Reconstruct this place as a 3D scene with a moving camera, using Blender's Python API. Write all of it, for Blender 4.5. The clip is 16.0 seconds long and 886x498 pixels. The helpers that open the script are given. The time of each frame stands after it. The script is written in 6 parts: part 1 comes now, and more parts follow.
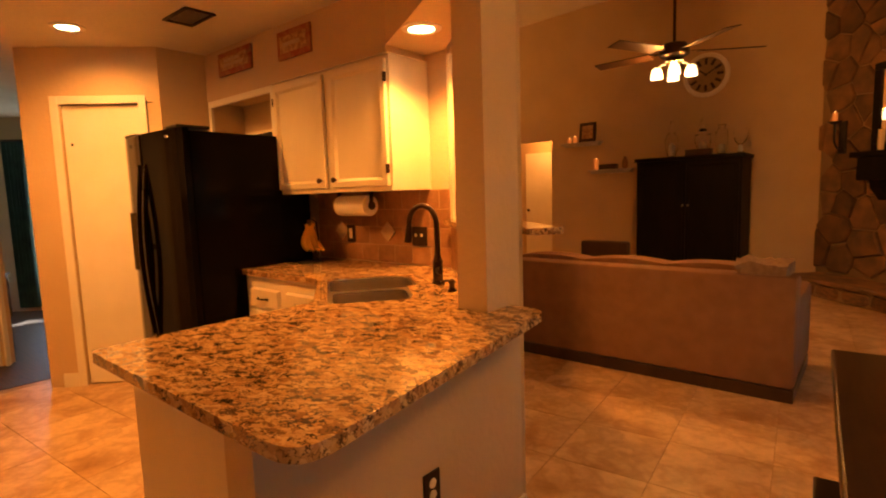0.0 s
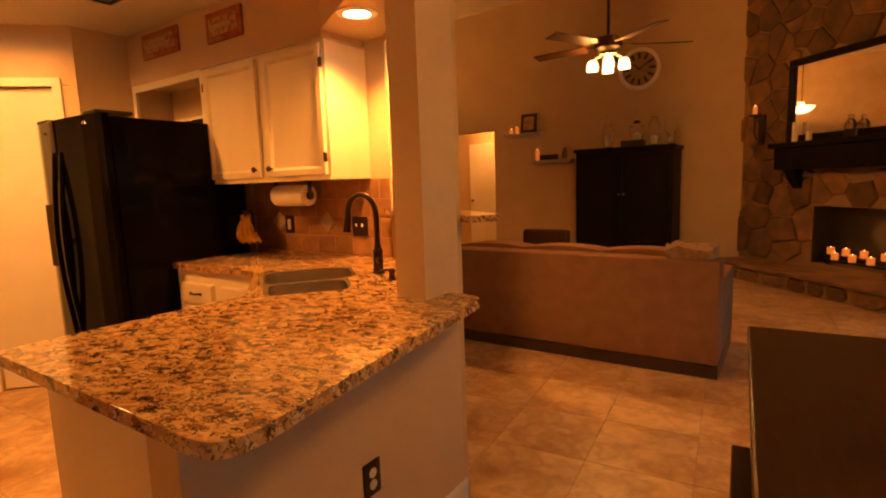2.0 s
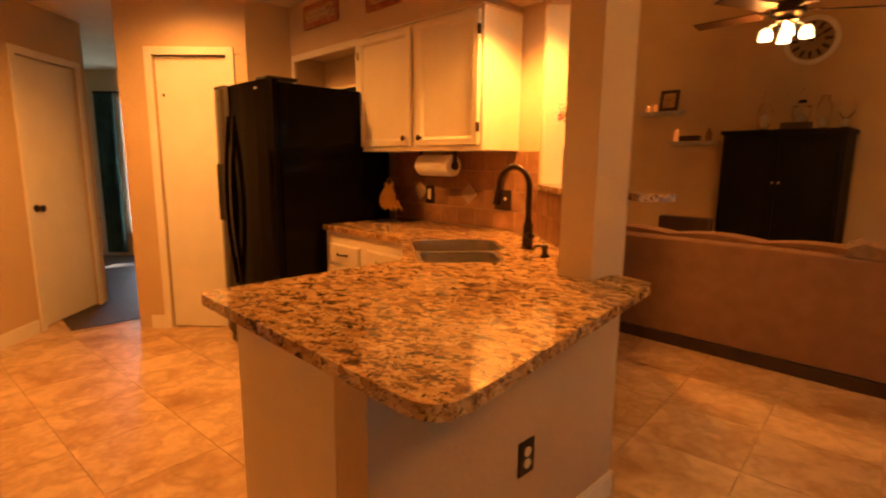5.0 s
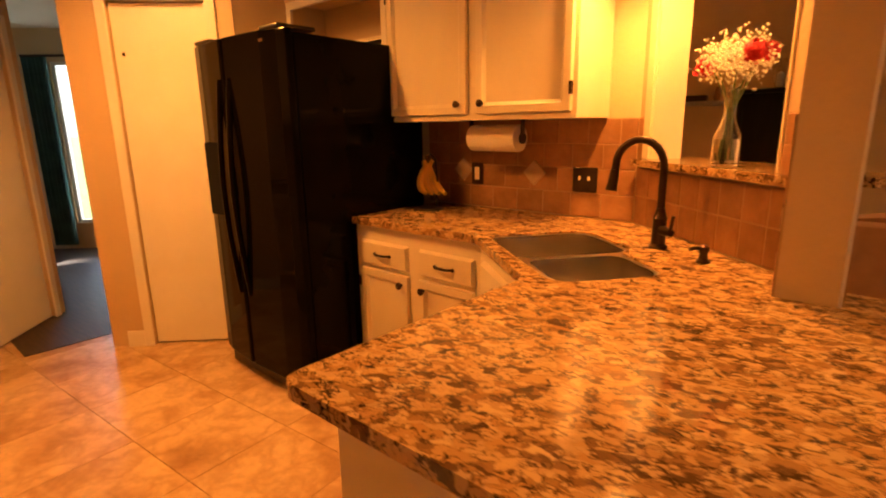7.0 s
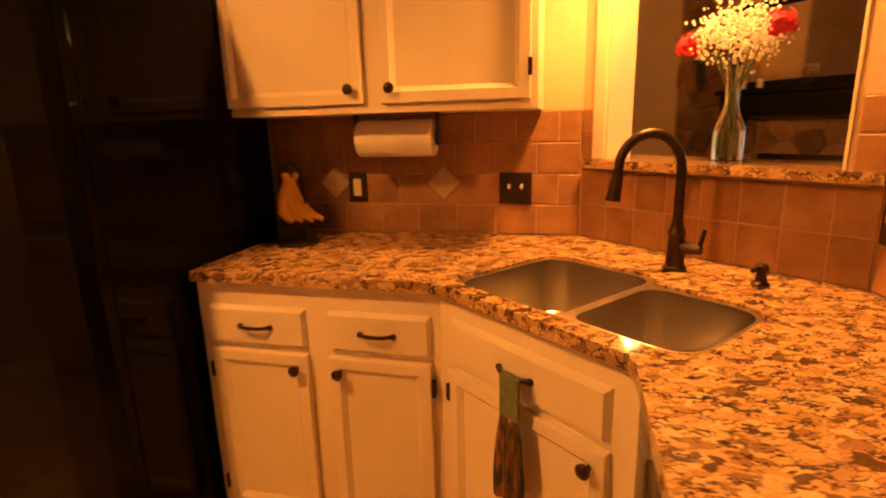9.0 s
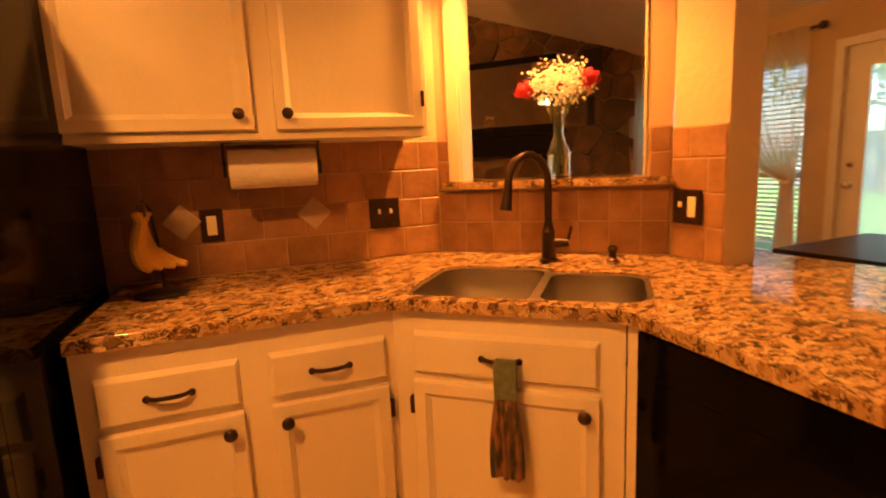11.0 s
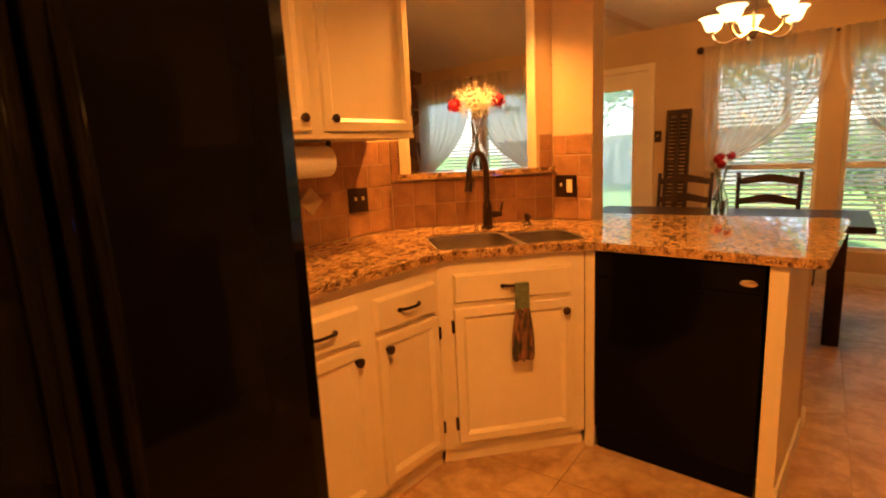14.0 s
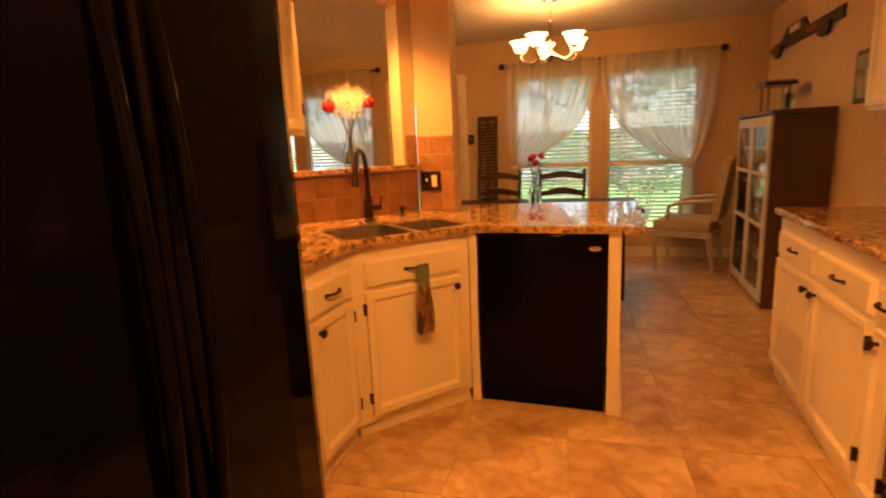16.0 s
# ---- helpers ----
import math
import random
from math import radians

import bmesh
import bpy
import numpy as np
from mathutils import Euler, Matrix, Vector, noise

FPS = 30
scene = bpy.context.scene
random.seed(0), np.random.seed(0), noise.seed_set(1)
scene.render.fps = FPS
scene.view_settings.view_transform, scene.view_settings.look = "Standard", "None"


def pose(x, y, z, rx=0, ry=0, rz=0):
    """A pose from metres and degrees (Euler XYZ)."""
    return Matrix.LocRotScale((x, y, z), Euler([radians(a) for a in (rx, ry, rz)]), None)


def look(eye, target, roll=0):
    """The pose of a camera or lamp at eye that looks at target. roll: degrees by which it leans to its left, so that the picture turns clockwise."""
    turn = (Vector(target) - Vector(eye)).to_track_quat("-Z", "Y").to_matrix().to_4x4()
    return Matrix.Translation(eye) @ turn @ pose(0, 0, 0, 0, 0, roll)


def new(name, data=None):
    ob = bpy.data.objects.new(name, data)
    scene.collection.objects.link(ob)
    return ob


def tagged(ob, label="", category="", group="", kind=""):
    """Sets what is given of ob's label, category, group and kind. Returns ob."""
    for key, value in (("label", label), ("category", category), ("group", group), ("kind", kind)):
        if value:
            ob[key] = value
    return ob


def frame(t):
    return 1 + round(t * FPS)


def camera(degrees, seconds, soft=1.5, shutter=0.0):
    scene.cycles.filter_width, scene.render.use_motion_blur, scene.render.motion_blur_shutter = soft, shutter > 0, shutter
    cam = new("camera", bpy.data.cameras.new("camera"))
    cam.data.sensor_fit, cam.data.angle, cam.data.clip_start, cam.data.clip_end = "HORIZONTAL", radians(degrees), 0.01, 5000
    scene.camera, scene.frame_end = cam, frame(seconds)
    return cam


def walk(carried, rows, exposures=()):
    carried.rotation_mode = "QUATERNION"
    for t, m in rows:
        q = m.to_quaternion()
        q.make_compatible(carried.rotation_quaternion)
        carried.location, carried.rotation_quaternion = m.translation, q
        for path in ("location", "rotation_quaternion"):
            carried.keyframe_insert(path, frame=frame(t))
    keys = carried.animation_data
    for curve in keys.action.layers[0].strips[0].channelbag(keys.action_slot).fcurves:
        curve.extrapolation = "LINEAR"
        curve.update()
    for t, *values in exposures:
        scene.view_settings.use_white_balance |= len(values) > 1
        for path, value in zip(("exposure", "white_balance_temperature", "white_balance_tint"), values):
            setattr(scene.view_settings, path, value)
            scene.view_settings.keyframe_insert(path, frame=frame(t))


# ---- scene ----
cam = camera(81.1, 16.0, soft=2.0, shutter=0.5)
PATH = [
    (0, (-0.007, 0.641, 1.35), (-1.282, 2.167, 1.133), -1.8),
    (0.5, (0.006, 0.645, 1.348), (-1.21, 2.216, 1.122), -1.9),
    (1, (0.014, 0.652, 1.344), (-1.155, 2.258, 1.107), -2.0),
    (1.5, (0.014, 0.665, 1.335), (-1.118, 2.295, 1.09), -1.9),
    (2, (0.015, 0.667, 1.335), (-1.095, 2.31, 1.079), -2.0),
    (2.5, (0.013, 0.67, 1.331), (-1.095, 2.314, 1.067), -1.7),
    (3, (0.003, 0.676, 1.326), (-1.13, 2.302, 1.055), -1.4),
    (3.5, (-0.011, 0.661, 1.328), (-1.192, 2.25, 1.043), -1.0),
    (4, (-0.038, 0.645, 1.322), (-1.294, 2.173, 1.024), -0.5),
    (4.5, (-0.103, 0.603, 1.322), (-1.433, 2.062, 1.002), 0.1),
    (4.8, (-0.159, 0.59, 1.336), (-1.53, 2.005, 0.995), 0.3),
    (5, (-0.184, 0.583, 1.312), (-1.597, 1.959, 0.977), 0.5),
    (5.2, (-0.224, 0.618, 1.305), (-1.672, 1.954, 0.964), 0.2),
    (7.3, (-1.129, 0.697, 1.346), (-2.379, 2.188, 0.88), -1.0),
    (7.5, (-1.196, 0.789, 1.322), (-2.425, 2.3, 0.868), -1.0),
    (8, (-1.398, 0.9, 1.325), (-2.482, 2.518, 0.871), -1.5),
    (10.3, (-2.401, 1.096, 1.297), (-2.033, 3.027, 0.932), -1.6),
    (10.5, (-2.434, 1.058, 1.272), (-1.997, 2.983, 0.949), -2.0),
    (11, (-2.579, 0.942, 1.274), (-1.911, 2.799, 0.949), -2.6),
    (11.5, (-2.776, 0.893, 1.265), (-1.857, 2.642, 0.95), -2.7),
    (12, (-2.991, 0.889, 1.267), (-1.87, 2.514, 0.949), -2.7),
    (12.5, (-3.178, 0.887, 1.236), (-1.928, 2.421, 0.945), -2.9),
    (13, (-3.374, 0.818, 1.279), (-2.09, 2.316, 0.951), -3.3),
    (13.5, (-3.549, 0.88, 1.285), (-2.178, 2.294, 0.939), -2.9),
    (14, (-3.722, 0.986, 1.29), (-2.241, 2.281, 0.931), -2.8),
    (14.5, (-3.924, 1.025, 1.28), (-2.341, 2.196, 0.932), -2.7),
    (15, (-4.05, 1.079, 1.288), (-2.374, 2.111, 0.932), -3.2),
    (15.5, (-4.129, 1.173, 1.282), (-2.353, 2.017, 0.917), -3.1),
    (16, (-4.158, 1.251, 1.29), (-2.297, 1.875, 0.905), -2.5),
]
walk(cam, [(t, look(eye, target, roll)) for t, eye, target, roll in PATH])

# ---- world, sun, lights ----
world = bpy.data.worlds.new("sky")
scene.world = world
world.use_nodes = True
wn = world.node_tree.nodes
sky = wn.new("ShaderNodeTexSky")
sky.sky_type = "NISHITA"
sky.sun_disc = False
sky.sun_elevation, sky.sun_rotation = radians(54), radians(-115)
wn["Background"].inputs[1].default_value = 0.125
world.node_tree.links.new(sky.outputs[0], wn["Background"].inputs[0])
sun = new("sun", bpy.data.lights.new("sun", "SUN"))
sun.data.energy, sun.data.angle, sun.data.color = 5.0, radians(3), (1, 0.95, 0.85)
sun.matrix_world = look((0, 0, 20), (13, 6, 0))
scene.view_settings.exposure = 2.35
WARM = (1.0, 0.352, 0.058)


def lamp(name, kind, m, watts, color=WARM, size=0.1, spot=None, size_y=None):
    ob = new(name, bpy.data.lights.new(name, kind))
    ob.data.energy, ob.data.color, ob.matrix_world = watts, color, m
    if kind == "AREA":
        ob.data.size = size
        if size_y:
            ob.data.shape, ob.data.size_y = "RECTANGLE", size_y
    else:
        ob.data.shadow_soft_size = size
    if spot:
        ob.data.spot_size, ob.data.spot_blend = radians(spot), 0.6
    return ob


# the second can is unseen, added where the cabinet shadows point
RECESSED = [(-3.89, 1.74, 2.44), (-3.28, 1.18, 2.44), (-1.70, 2.56, 2.13)]
for (x, y, z), watts, beam in zip(RECESSED[:2], (10, 42), (165, 160)):
    lamp("recessed_lamp", "SPOT", look((x, y, z - 0.02), (x, y, 0)), watts, size=0.06, spot=beam)
lamp("sink_lamp", "SPOT", look((-1.70, 2.56, 2.115), (-1.70, 2.56, 0)), 31, size=0.05, spot=136)
CHANDELIER = (0.46, 1.78)
FAN = (-1.37, 5.40)

# ---- materials ----


def material(name, color=(0.5, 0.5, 0.5), rough=0.5, metal=0.0, color2=None, scale=6.0, mix=(0.35, 0.65), bump=0.0, bump_scale=60.0,
             detail=4.0, vary=0.0, stretch=(1, 1, 1), emission=None, strength=0.0, coat=0.0, rough2=None):
    m = bpy.data.materials.new(name)
    m.use_nodes = True
    n, l = m.node_tree.nodes, m.node_tree.links
    b = n["Principled BSDF"]
    b.inputs["Roughness"].default_value, b.inputs["Metallic"].default_value = rough, metal
    b.inputs["Coat Weight"].default_value = coat
    co = n.new("ShaderNodeTexCoord")
    mp = n.new("ShaderNodeMapping")
    mp.inputs["Scale"].default_value = stretch
    l.new(co.outputs["Object"], mp.inputs[0])
    ta = n.new("ShaderNodeTexNoise")
    ta.inputs["Scale"].default_value, ta.inputs["Detail"].default_value = scale, detail
    l.new(mp.outputs[0], ta.inputs["Vector"])
    ramp = n.new("ShaderNodeValToRGB")
    ramp.color_ramp.elements[0].position, ramp.color_ramp.elements[1].position = mix
    ramp.color_ramp.elements[0].color = (*color, 1)
    ramp.color_ramp.elements[1].color = (*(color2 or tuple(c * 0.9 for c in color)), 1)
    l.new(ta.outputs["Fac"], ramp.inputs[0])
    out = ramp.outputs[0]
    if vary:
        info = n.new("ShaderNodeObjectInfo")
        mr = n.new("ShaderNodeMapRange")
        mr.inputs["To Min"].default_value, mr.inputs["To Max"].default_value = 1 - vary, 1 + vary
        l.new(info.outputs["Random"], mr.inputs[0])
        hsv = n.new("ShaderNodeHueSaturation")
        l.new(out, hsv.inputs["Color"])
        l.new(mr.outputs[0], hsv.inputs["Value"])
        out = hsv.outputs[0]
        addv = n.new("ShaderNodeVectorMath")
        addv.operation = "ADD"
        sc = n.new("ShaderNodeMath")
        sc.operation = "MULTIPLY"
        sc.inputs[1].default_value = 37.0
        l.new(info.outputs["Random"], sc.inputs[0])
        l.new(mp.outputs[0], addv.inputs[0])
        l.new(sc.outputs[0], addv.inputs[1])
        l.new(addv.outputs[0], ta.inputs["Vector"])
    l.new(out, b.inputs["Base Color"])
    if rough2 is not None:
        rr = n.new("ShaderNodeMapRange")
        rr.inputs["To Min"].default_value, rr.inputs["To Max"].default_value = rough, rough2
        l.new(ta.outputs["Fac"], rr.inputs[0])
        l.new(rr.outputs[0], b.inputs["Roughness"])
    if bump:
        tb = n.new("ShaderNodeTexNoise")
        tb.inputs["Scale"].default_value, tb.inputs["Detail"].default_value = bump_scale, 3
        l.new(mp.outputs[0], tb.inputs["Vector"])
        bp = n.new("ShaderNodeBump")
        bp.inputs["Strength"].default_value, bp.inputs["Distance"].default_value = bump, 0.01
        l.new(tb.outputs["Fac"], bp.inputs["Height"])
        l.new(bp.outputs[0], b.inputs["Normal"])
    if emission:
        b.inputs["Emission Color"].default_value, b.inputs["Emission Strength"].default_value = (*emission, 1), strength
    return m


def granite_material():
    m = material("granite", rough=0.05)
    m.node_tree.nodes["Principled BSDF"].inputs["IOR"].default_value = 1.6
    n, l = m.node_tree.nodes, m.node_tree.links
    b = n["Principled BSDF"]
    co = n.new("ShaderNodeTexCoord")
    mp = n.new("ShaderNodeMapping")
    turn = n.new("ShaderNodeMapping")
    turn.inputs["Rotation"].default_value = (0, 0, radians(-15))
    l.new(co.outputs["Object"], turn.inputs[0])
    mp.inputs["Scale"].default_value = (0.85, 1.3, 1.1)
    l.new(turn.outputs[0], mp.inputs[0])
    warp = n.new("ShaderNodeTexNoise")
    warp.inputs["Scale"].default_value, warp.inputs["Detail"].default_value = 38, 3
    l.new(mp.outputs[0], warp.inputs["Vector"])
    mixv = n.new("ShaderNodeMix")
    mixv.data_type = "VECTOR"
    mixv.inputs["Factor"].default_value = 0.08
    l.new(mp.outputs[0], mixv.inputs["A"])
    l.new(warp.outputs["Color"], mixv.inputs["B"])
    cells = n.new("ShaderNodeTexVoronoi")
    cells.inputs["Scale"].default_value = 46
    l.new(mixv.outputs["Result"], cells.inputs["Vector"])
    edges = n.new("ShaderNodeTexVoronoi")
    edges.feature = "DISTANCE_TO_EDGE"
    edges.inputs["Scale"].default_value = 46
    l.new(mixv.outputs["Result"], edges.inputs["Vector"])
    sep = n.new("ShaderNodeSeparateColor")
    l.new(cells.outputs["Color"], sep.inputs[0])
    ramp = n.new("ShaderNodeValToRGB")
    e = ramp.color_ramp.elements
    e[0].position, e[0].color = 0.0, (0.46, 0.28, 0.115, 1)
    e[1].position, e[1].color = 1.0, (0.075, 0.042, 0.024, 1)
    for p, c in ((0.25, (0.60, 0.41, 0.20, 1)), (0.45, (0.42, 0.24, 0.095, 1)), (0.62, (0.64, 0.46, 0.24, 1)), (0.76, (0.36, 0.21, 0.09, 1)), (0.88, (0.26, 0.15, 0.07, 1))):
        e.new(p).color = c
    l.new(sep.outputs[0], ramp.inputs[0])
    patch = n.new("ShaderNodeTexNoise")
    patch.inputs["Scale"].default_value, patch.inputs["Detail"].default_value = 30, 6
    l.new(mp.outputs[0], patch.inputs["Vector"])
    width = n.new("ShaderNodeMapRange")
    width.inputs["From Min"].default_value, width.inputs["From Max"].default_value = 0.40, 0.72
    width.inputs["To Min"].default_value, width.inputs["To Max"].default_value = 0.015, 0.17
    l.new(patch.outputs["Fac"], width.inputs[0])
    less = n.new("ShaderNodeMath")
    less.operation = "SUBTRACT"
    l.new(width.outputs[0], less.inputs[0])
    l.new(edges.outputs["Distance"], less.inputs[1])
    er = n.new("ShaderNodeMapRange")
    er.inputs["From Min"].default_value, er.inputs["From Max"].default_value = -0.02, 0.05
    l.new(less.outputs[0], er.inputs[0])
    dark = n.new("ShaderNodeMix")
    dark.data_type = "RGBA"
    dark.inputs["B"].default_value = (0.06, 0.033, 0.02, 1)
    l.new(er.outputs[0], dark.inputs["Factor"])
    l.new(ramp.outputs[0], dark.inputs["A"])
    l.new(dark.outputs["Result"], b.inputs["Base Color"])
    return m


def floor_material():
    """Mottled travertine: broad clouds, branching veins and fine pitting, shifted from tile to tile."""
    m = material("travertine_floor_tile", rough=0.30, bump=0.10, bump_scale=18)
    n, l = m.node_tree.nodes, m.node_tree.links
    b = n["Principled BSDF"]
    co, info = n.new("ShaderNodeTexCoord"), n.new("ShaderNodeObjectInfo")
    far = n.new("ShaderNodeMath")
    far.operation, far.inputs[1].default_value = "MULTIPLY", 41.0
    l.new(info.outputs["Random"], far.inputs[0])
    at = n.new("ShaderNodeVectorMath")
    l.new(co.outputs["Object"], at.inputs[0])
    l.new(far.outputs[0], at.inputs[1])
    layers = []
    for size, detail, bend in ((2.8, 8, 0.25), (6.5, 9, 0.35), (30, 4, 0.0)):
        t = n.new("ShaderNodeTexNoise")
        t.inputs["Scale"].default_value, t.inputs["Detail"].default_value, t.inputs["Distortion"].default_value = size, detail, bend
        l.new(at.outputs[0], t.inputs["Vector"])
        layers.append(t)
    ramp = n.new("ShaderNodeValToRGB")
    e = ramp.color_ramp.elements
    e[0].position, e[0].color = 0.30, (0.66, 0.485, 0.30, 1)
    e[1].position, e[1].color = 0.75, (0.38, 0.22, 0.105, 1)
    e.new(0.52).color = (0.59, 0.41, 0.235, 1)
    l.new(layers[0].outputs["Fac"], ramp.inputs[0])
    vein = n.new("ShaderNodeValToRGB")
    v = vein.color_ramp.elements
    v[0].position, v[0].color = 0.42, (1.06, 1.06, 1.04, 1)
    v[1].position, v[1].color = 0.66, (1, 1, 1, 1)
    v.new(0.54).color = (0.74, 0.66, 0.58, 1)
    l.new(layers[1].outputs["Fac"], vein.inputs[0])
    pit = n.new("ShaderNodeMapRange")
    pit.inputs["From Min"].default_value, pit.inputs["From Max"].default_value = 0.3, 0.7
    pit.inputs["To Min"].default_value, pit.inputs["To Max"].default_value = 1.06, 0.88
    l.new(layers[2].outputs["Fac"], pit.inputs[0])
    mul = n.new("ShaderNodeMix")
    mul.data_type, mul.blend_type = "RGBA", "MULTIPLY"
    mul.inputs["Factor"].default_value = 0.8
    l.new(ramp.outputs[0], mul.inputs["A"])
    l.new(vein.outputs[0], mul.inputs["B"])
    fine = n.new("ShaderNodeHueSaturation")
    l.new(mul.outputs["Result"], fine.inputs["Color"])
    l.new(pit.outputs[0], fine.inputs["Value"])
    l.new(fine.outputs[0], b.inputs["Base Color"])
    gloss = n.new("ShaderNodeMapRange")
    gloss.inputs["To Min"].default_value, gloss.inputs["To Max"].default_value = 0.26, 0.52
    l.new(layers[0].outputs["Fac"], gloss.inputs[0])
    l.new(gloss.outputs[0], b.inputs["Roughness"])
    return m


def sheer_material():
    m = material("sheer_curtain", (0.86, 0.80, 0.68), 0.9, color2=(0.80, 0.74, 0.62), scale=40, stretch=(1, 6, 1))
    n, l = m.node_tree.nodes, m.node_tree.links
    b = n["Principled BSDF"]
    tr = n.new("ShaderNodeBsdfTranslucent")
    tr.inputs[0].default_value = (0.96, 0.90, 0.76, 1)
    tp = n.new("ShaderNodeBsdfTransparent")
    a1, a2 = n.new("ShaderNodeMixShader"), n.new("ShaderNodeMixShader")
    a1.inputs[0].default_value, a2.inputs[0].default_value = 0.80, 0.20
    l.new(b.outputs[0], a1.inputs[1])
    l.new(tr.outputs[0], a1.inputs[2])
    l.new(a1.outputs[0], a2.inputs[1])
    l.new(tp.outputs[0], a2.inputs[2])
    l.new(a2.outputs[0], n["Material Output"].inputs[0])
    return m


def glass_material(name="clear_glass", tint=(1, 1, 1), rough=0.0):
    m = bpy.data.materials.new(name)
    m.use_nodes = True
    b = m.node_tree.nodes["Principled BSDF"]
    b.inputs["Base Color"].default_value = (*tint, 1)
    b.inputs["Transmission Weight"].default_value, b.inputs["Roughness"].default_value, b.inputs["IOR"].default_value = 1, rough, 1.45
    return m


WALL = material("tan_wall_paint", (0.60, 0.46, 0.29), 0.75, color2=(0.56, 0.42, 0.26), scale=2.5, bump=0.25, bump_scale=35)
CEIL = material("ceiling_paint", (0.68, 0.62, 0.52), 0.85, color2=(0.64, 0.58, 0.48), scale=3, bump=0.35, bump_scale=45)
TRIM = material("white_trim_paint", (0.80, 0.76, 0.68), 0.4, color2=(0.76, 0.72, 0.63), scale=5, bump=0.05)
CAB = material("cream_cabinet_paint", (0.78, 0.70, 0.54), 0.38, color2=(0.73, 0.64, 0.47), scale=4, bump=0.06, bump_scale=90, stretch=(1, 1, 0.4))
FLOORM = floor_material()
GROUT = material("floor_grout", (0.44, 0.29, 0.16), 0.9, bump=0.3)
DARKFLOOR = material("dark_wood_floor", (0.055, 0.03, 0.02), 0.5, color2=(0.03, 0.017, 0.012), scale=6, stretch=(1, 8, 1))
GRANITE = granite_material()
SPLASH = material("tumbled_tile", (0.36, 0.19, 0.088), 0.42, color2=(0.25, 0.125, 0.056), scale=11, bump=0.3, bump_scale=30, vary=0.09)
SPLASHGROUT = material("tile_grout", (0.42, 0.28, 0.16), 0.9, bump=0.3)
DIAMOND = material("inset_tile", (0.50, 0.38, 0.24), 0.5, color2=(0.40, 0.29, 0.17), scale=14, bump=0.2)
BLACK = material("black_appliance_enamel", (0.003, 0.0025, 0.0025), 0.06, bump=0.006, bump_scale=120)
BLACKP = material("black_plastic", (0.02, 0.018, 0.017), 0.35, bump=0.05)
BRONZE = material("oil_rubbed_bronze", (0.035, 0.024, 0.018), 0.32, metal=0.7, color2=(0.06, 0.035, 0.02), scale=20)
STEEL = material("brushed_steel", (0.60, 0.56, 0.51), 0.27, metal=1.0, color2=(0.54, 0.50, 0.45), scale=30, stretch=(1, 10, 1))
RIM = material("satin_steel_rim", (0.68, 0.64, 0.58), 0.30, metal=1.0)
CHROME = material("chrome", (0.75, 0.73, 0.70), 0.12, metal=1.0)
DARKWOOD = material("dark_stained_wood", (0.045, 0.022, 0.013), 0.35, color2=(0.025, 0.012, 0.008), scale=8, stretch=(1, 1, 0.15), bump=0.08)
TABLEWOOD = material("espresso_table_wood", (0.030, 0.014, 0.008), 0.34, color2=(0.018, 0.008, 0.005), scale=9, stretch=(8, 0.7, 1), bump=0.06)
ARMOIREM = material("black_painted_wood", (0.005, 0.0045, 0.004), 0.5, color2=(0.009, 0.007, 0.006), scale=10, stretch=(1, 1, 0.2))
SOFA = material("taupe_microfibre", (0.25, 0.135, 0.075), 0.95, color2=(0.215, 0.115, 0.063), scale=9, bump=0.25, bump_scale=250)
STONE = material("field_stone", (0.24, 0.13, 0.065), 0.85, color2=(0.12, 0.08, 0.05), scale=5, bump=0.6, bump_scale=18, vary=0.4)
MORTAR = material("stone_mortar", (0.30, 0.21, 0.125), 0.95, bump=0.5, bump_scale=40)
SHEER = sheer_material()
BLIND = material("white_blind_slat", (0.84, 0.82, 0.76), 0.5)
lit = BLIND.node_tree.nodes.new("ShaderNodeBsdfTranslucent")
lit.inputs[0].default_value = (0.92, 0.90, 0.82, 1)
half = BLIND.node_tree.nodes.new("ShaderNodeMixShader")
half.inputs[0].default_value = 0.5
BLIND.node_tree.links.new(BLIND.node_tree.nodes["Principled BSDF"].outputs[0], half.inputs[1])
BLIND.node_tree.links.new(lit.outputs[0], half.inputs[2])
BLIND.node_tree.links.new(half.outputs[0], BLIND.node_tree.nodes["Material Output"].inputs[0])
GLASS = glass_material()
PAPER = material("paper_towel", (0.82, 0.79, 0.72), 0.95, bump=0.3, bump_scale=120)
GRASS = material("lawn", (0.13, 0.22, 0.05), 0.95, color2=(0.09, 0.16, 0.035), scale=3, bump=0.8, bump_scale=20)
ARMOIREM.node_tree.nodes["Principled BSDF"].inputs["IOR"].default_value = 1.2
BLACK.node_tree.nodes["Principled BSDF"].inputs["IOR"].default_value = 1.2
BLACK.node_tree.nodes["Principled BSDF"].inputs["Specular IOR Level"].default_value = 0.36
TABLEWOOD.node_tree.nodes["Principled BSDF"].inputs["IOR"].default_value = 1.22
MIRROR = material("mirror_glass", (0.85, 0.84, 0.82), 0.02, metal=1.0)

# ---- mesh helpers ----


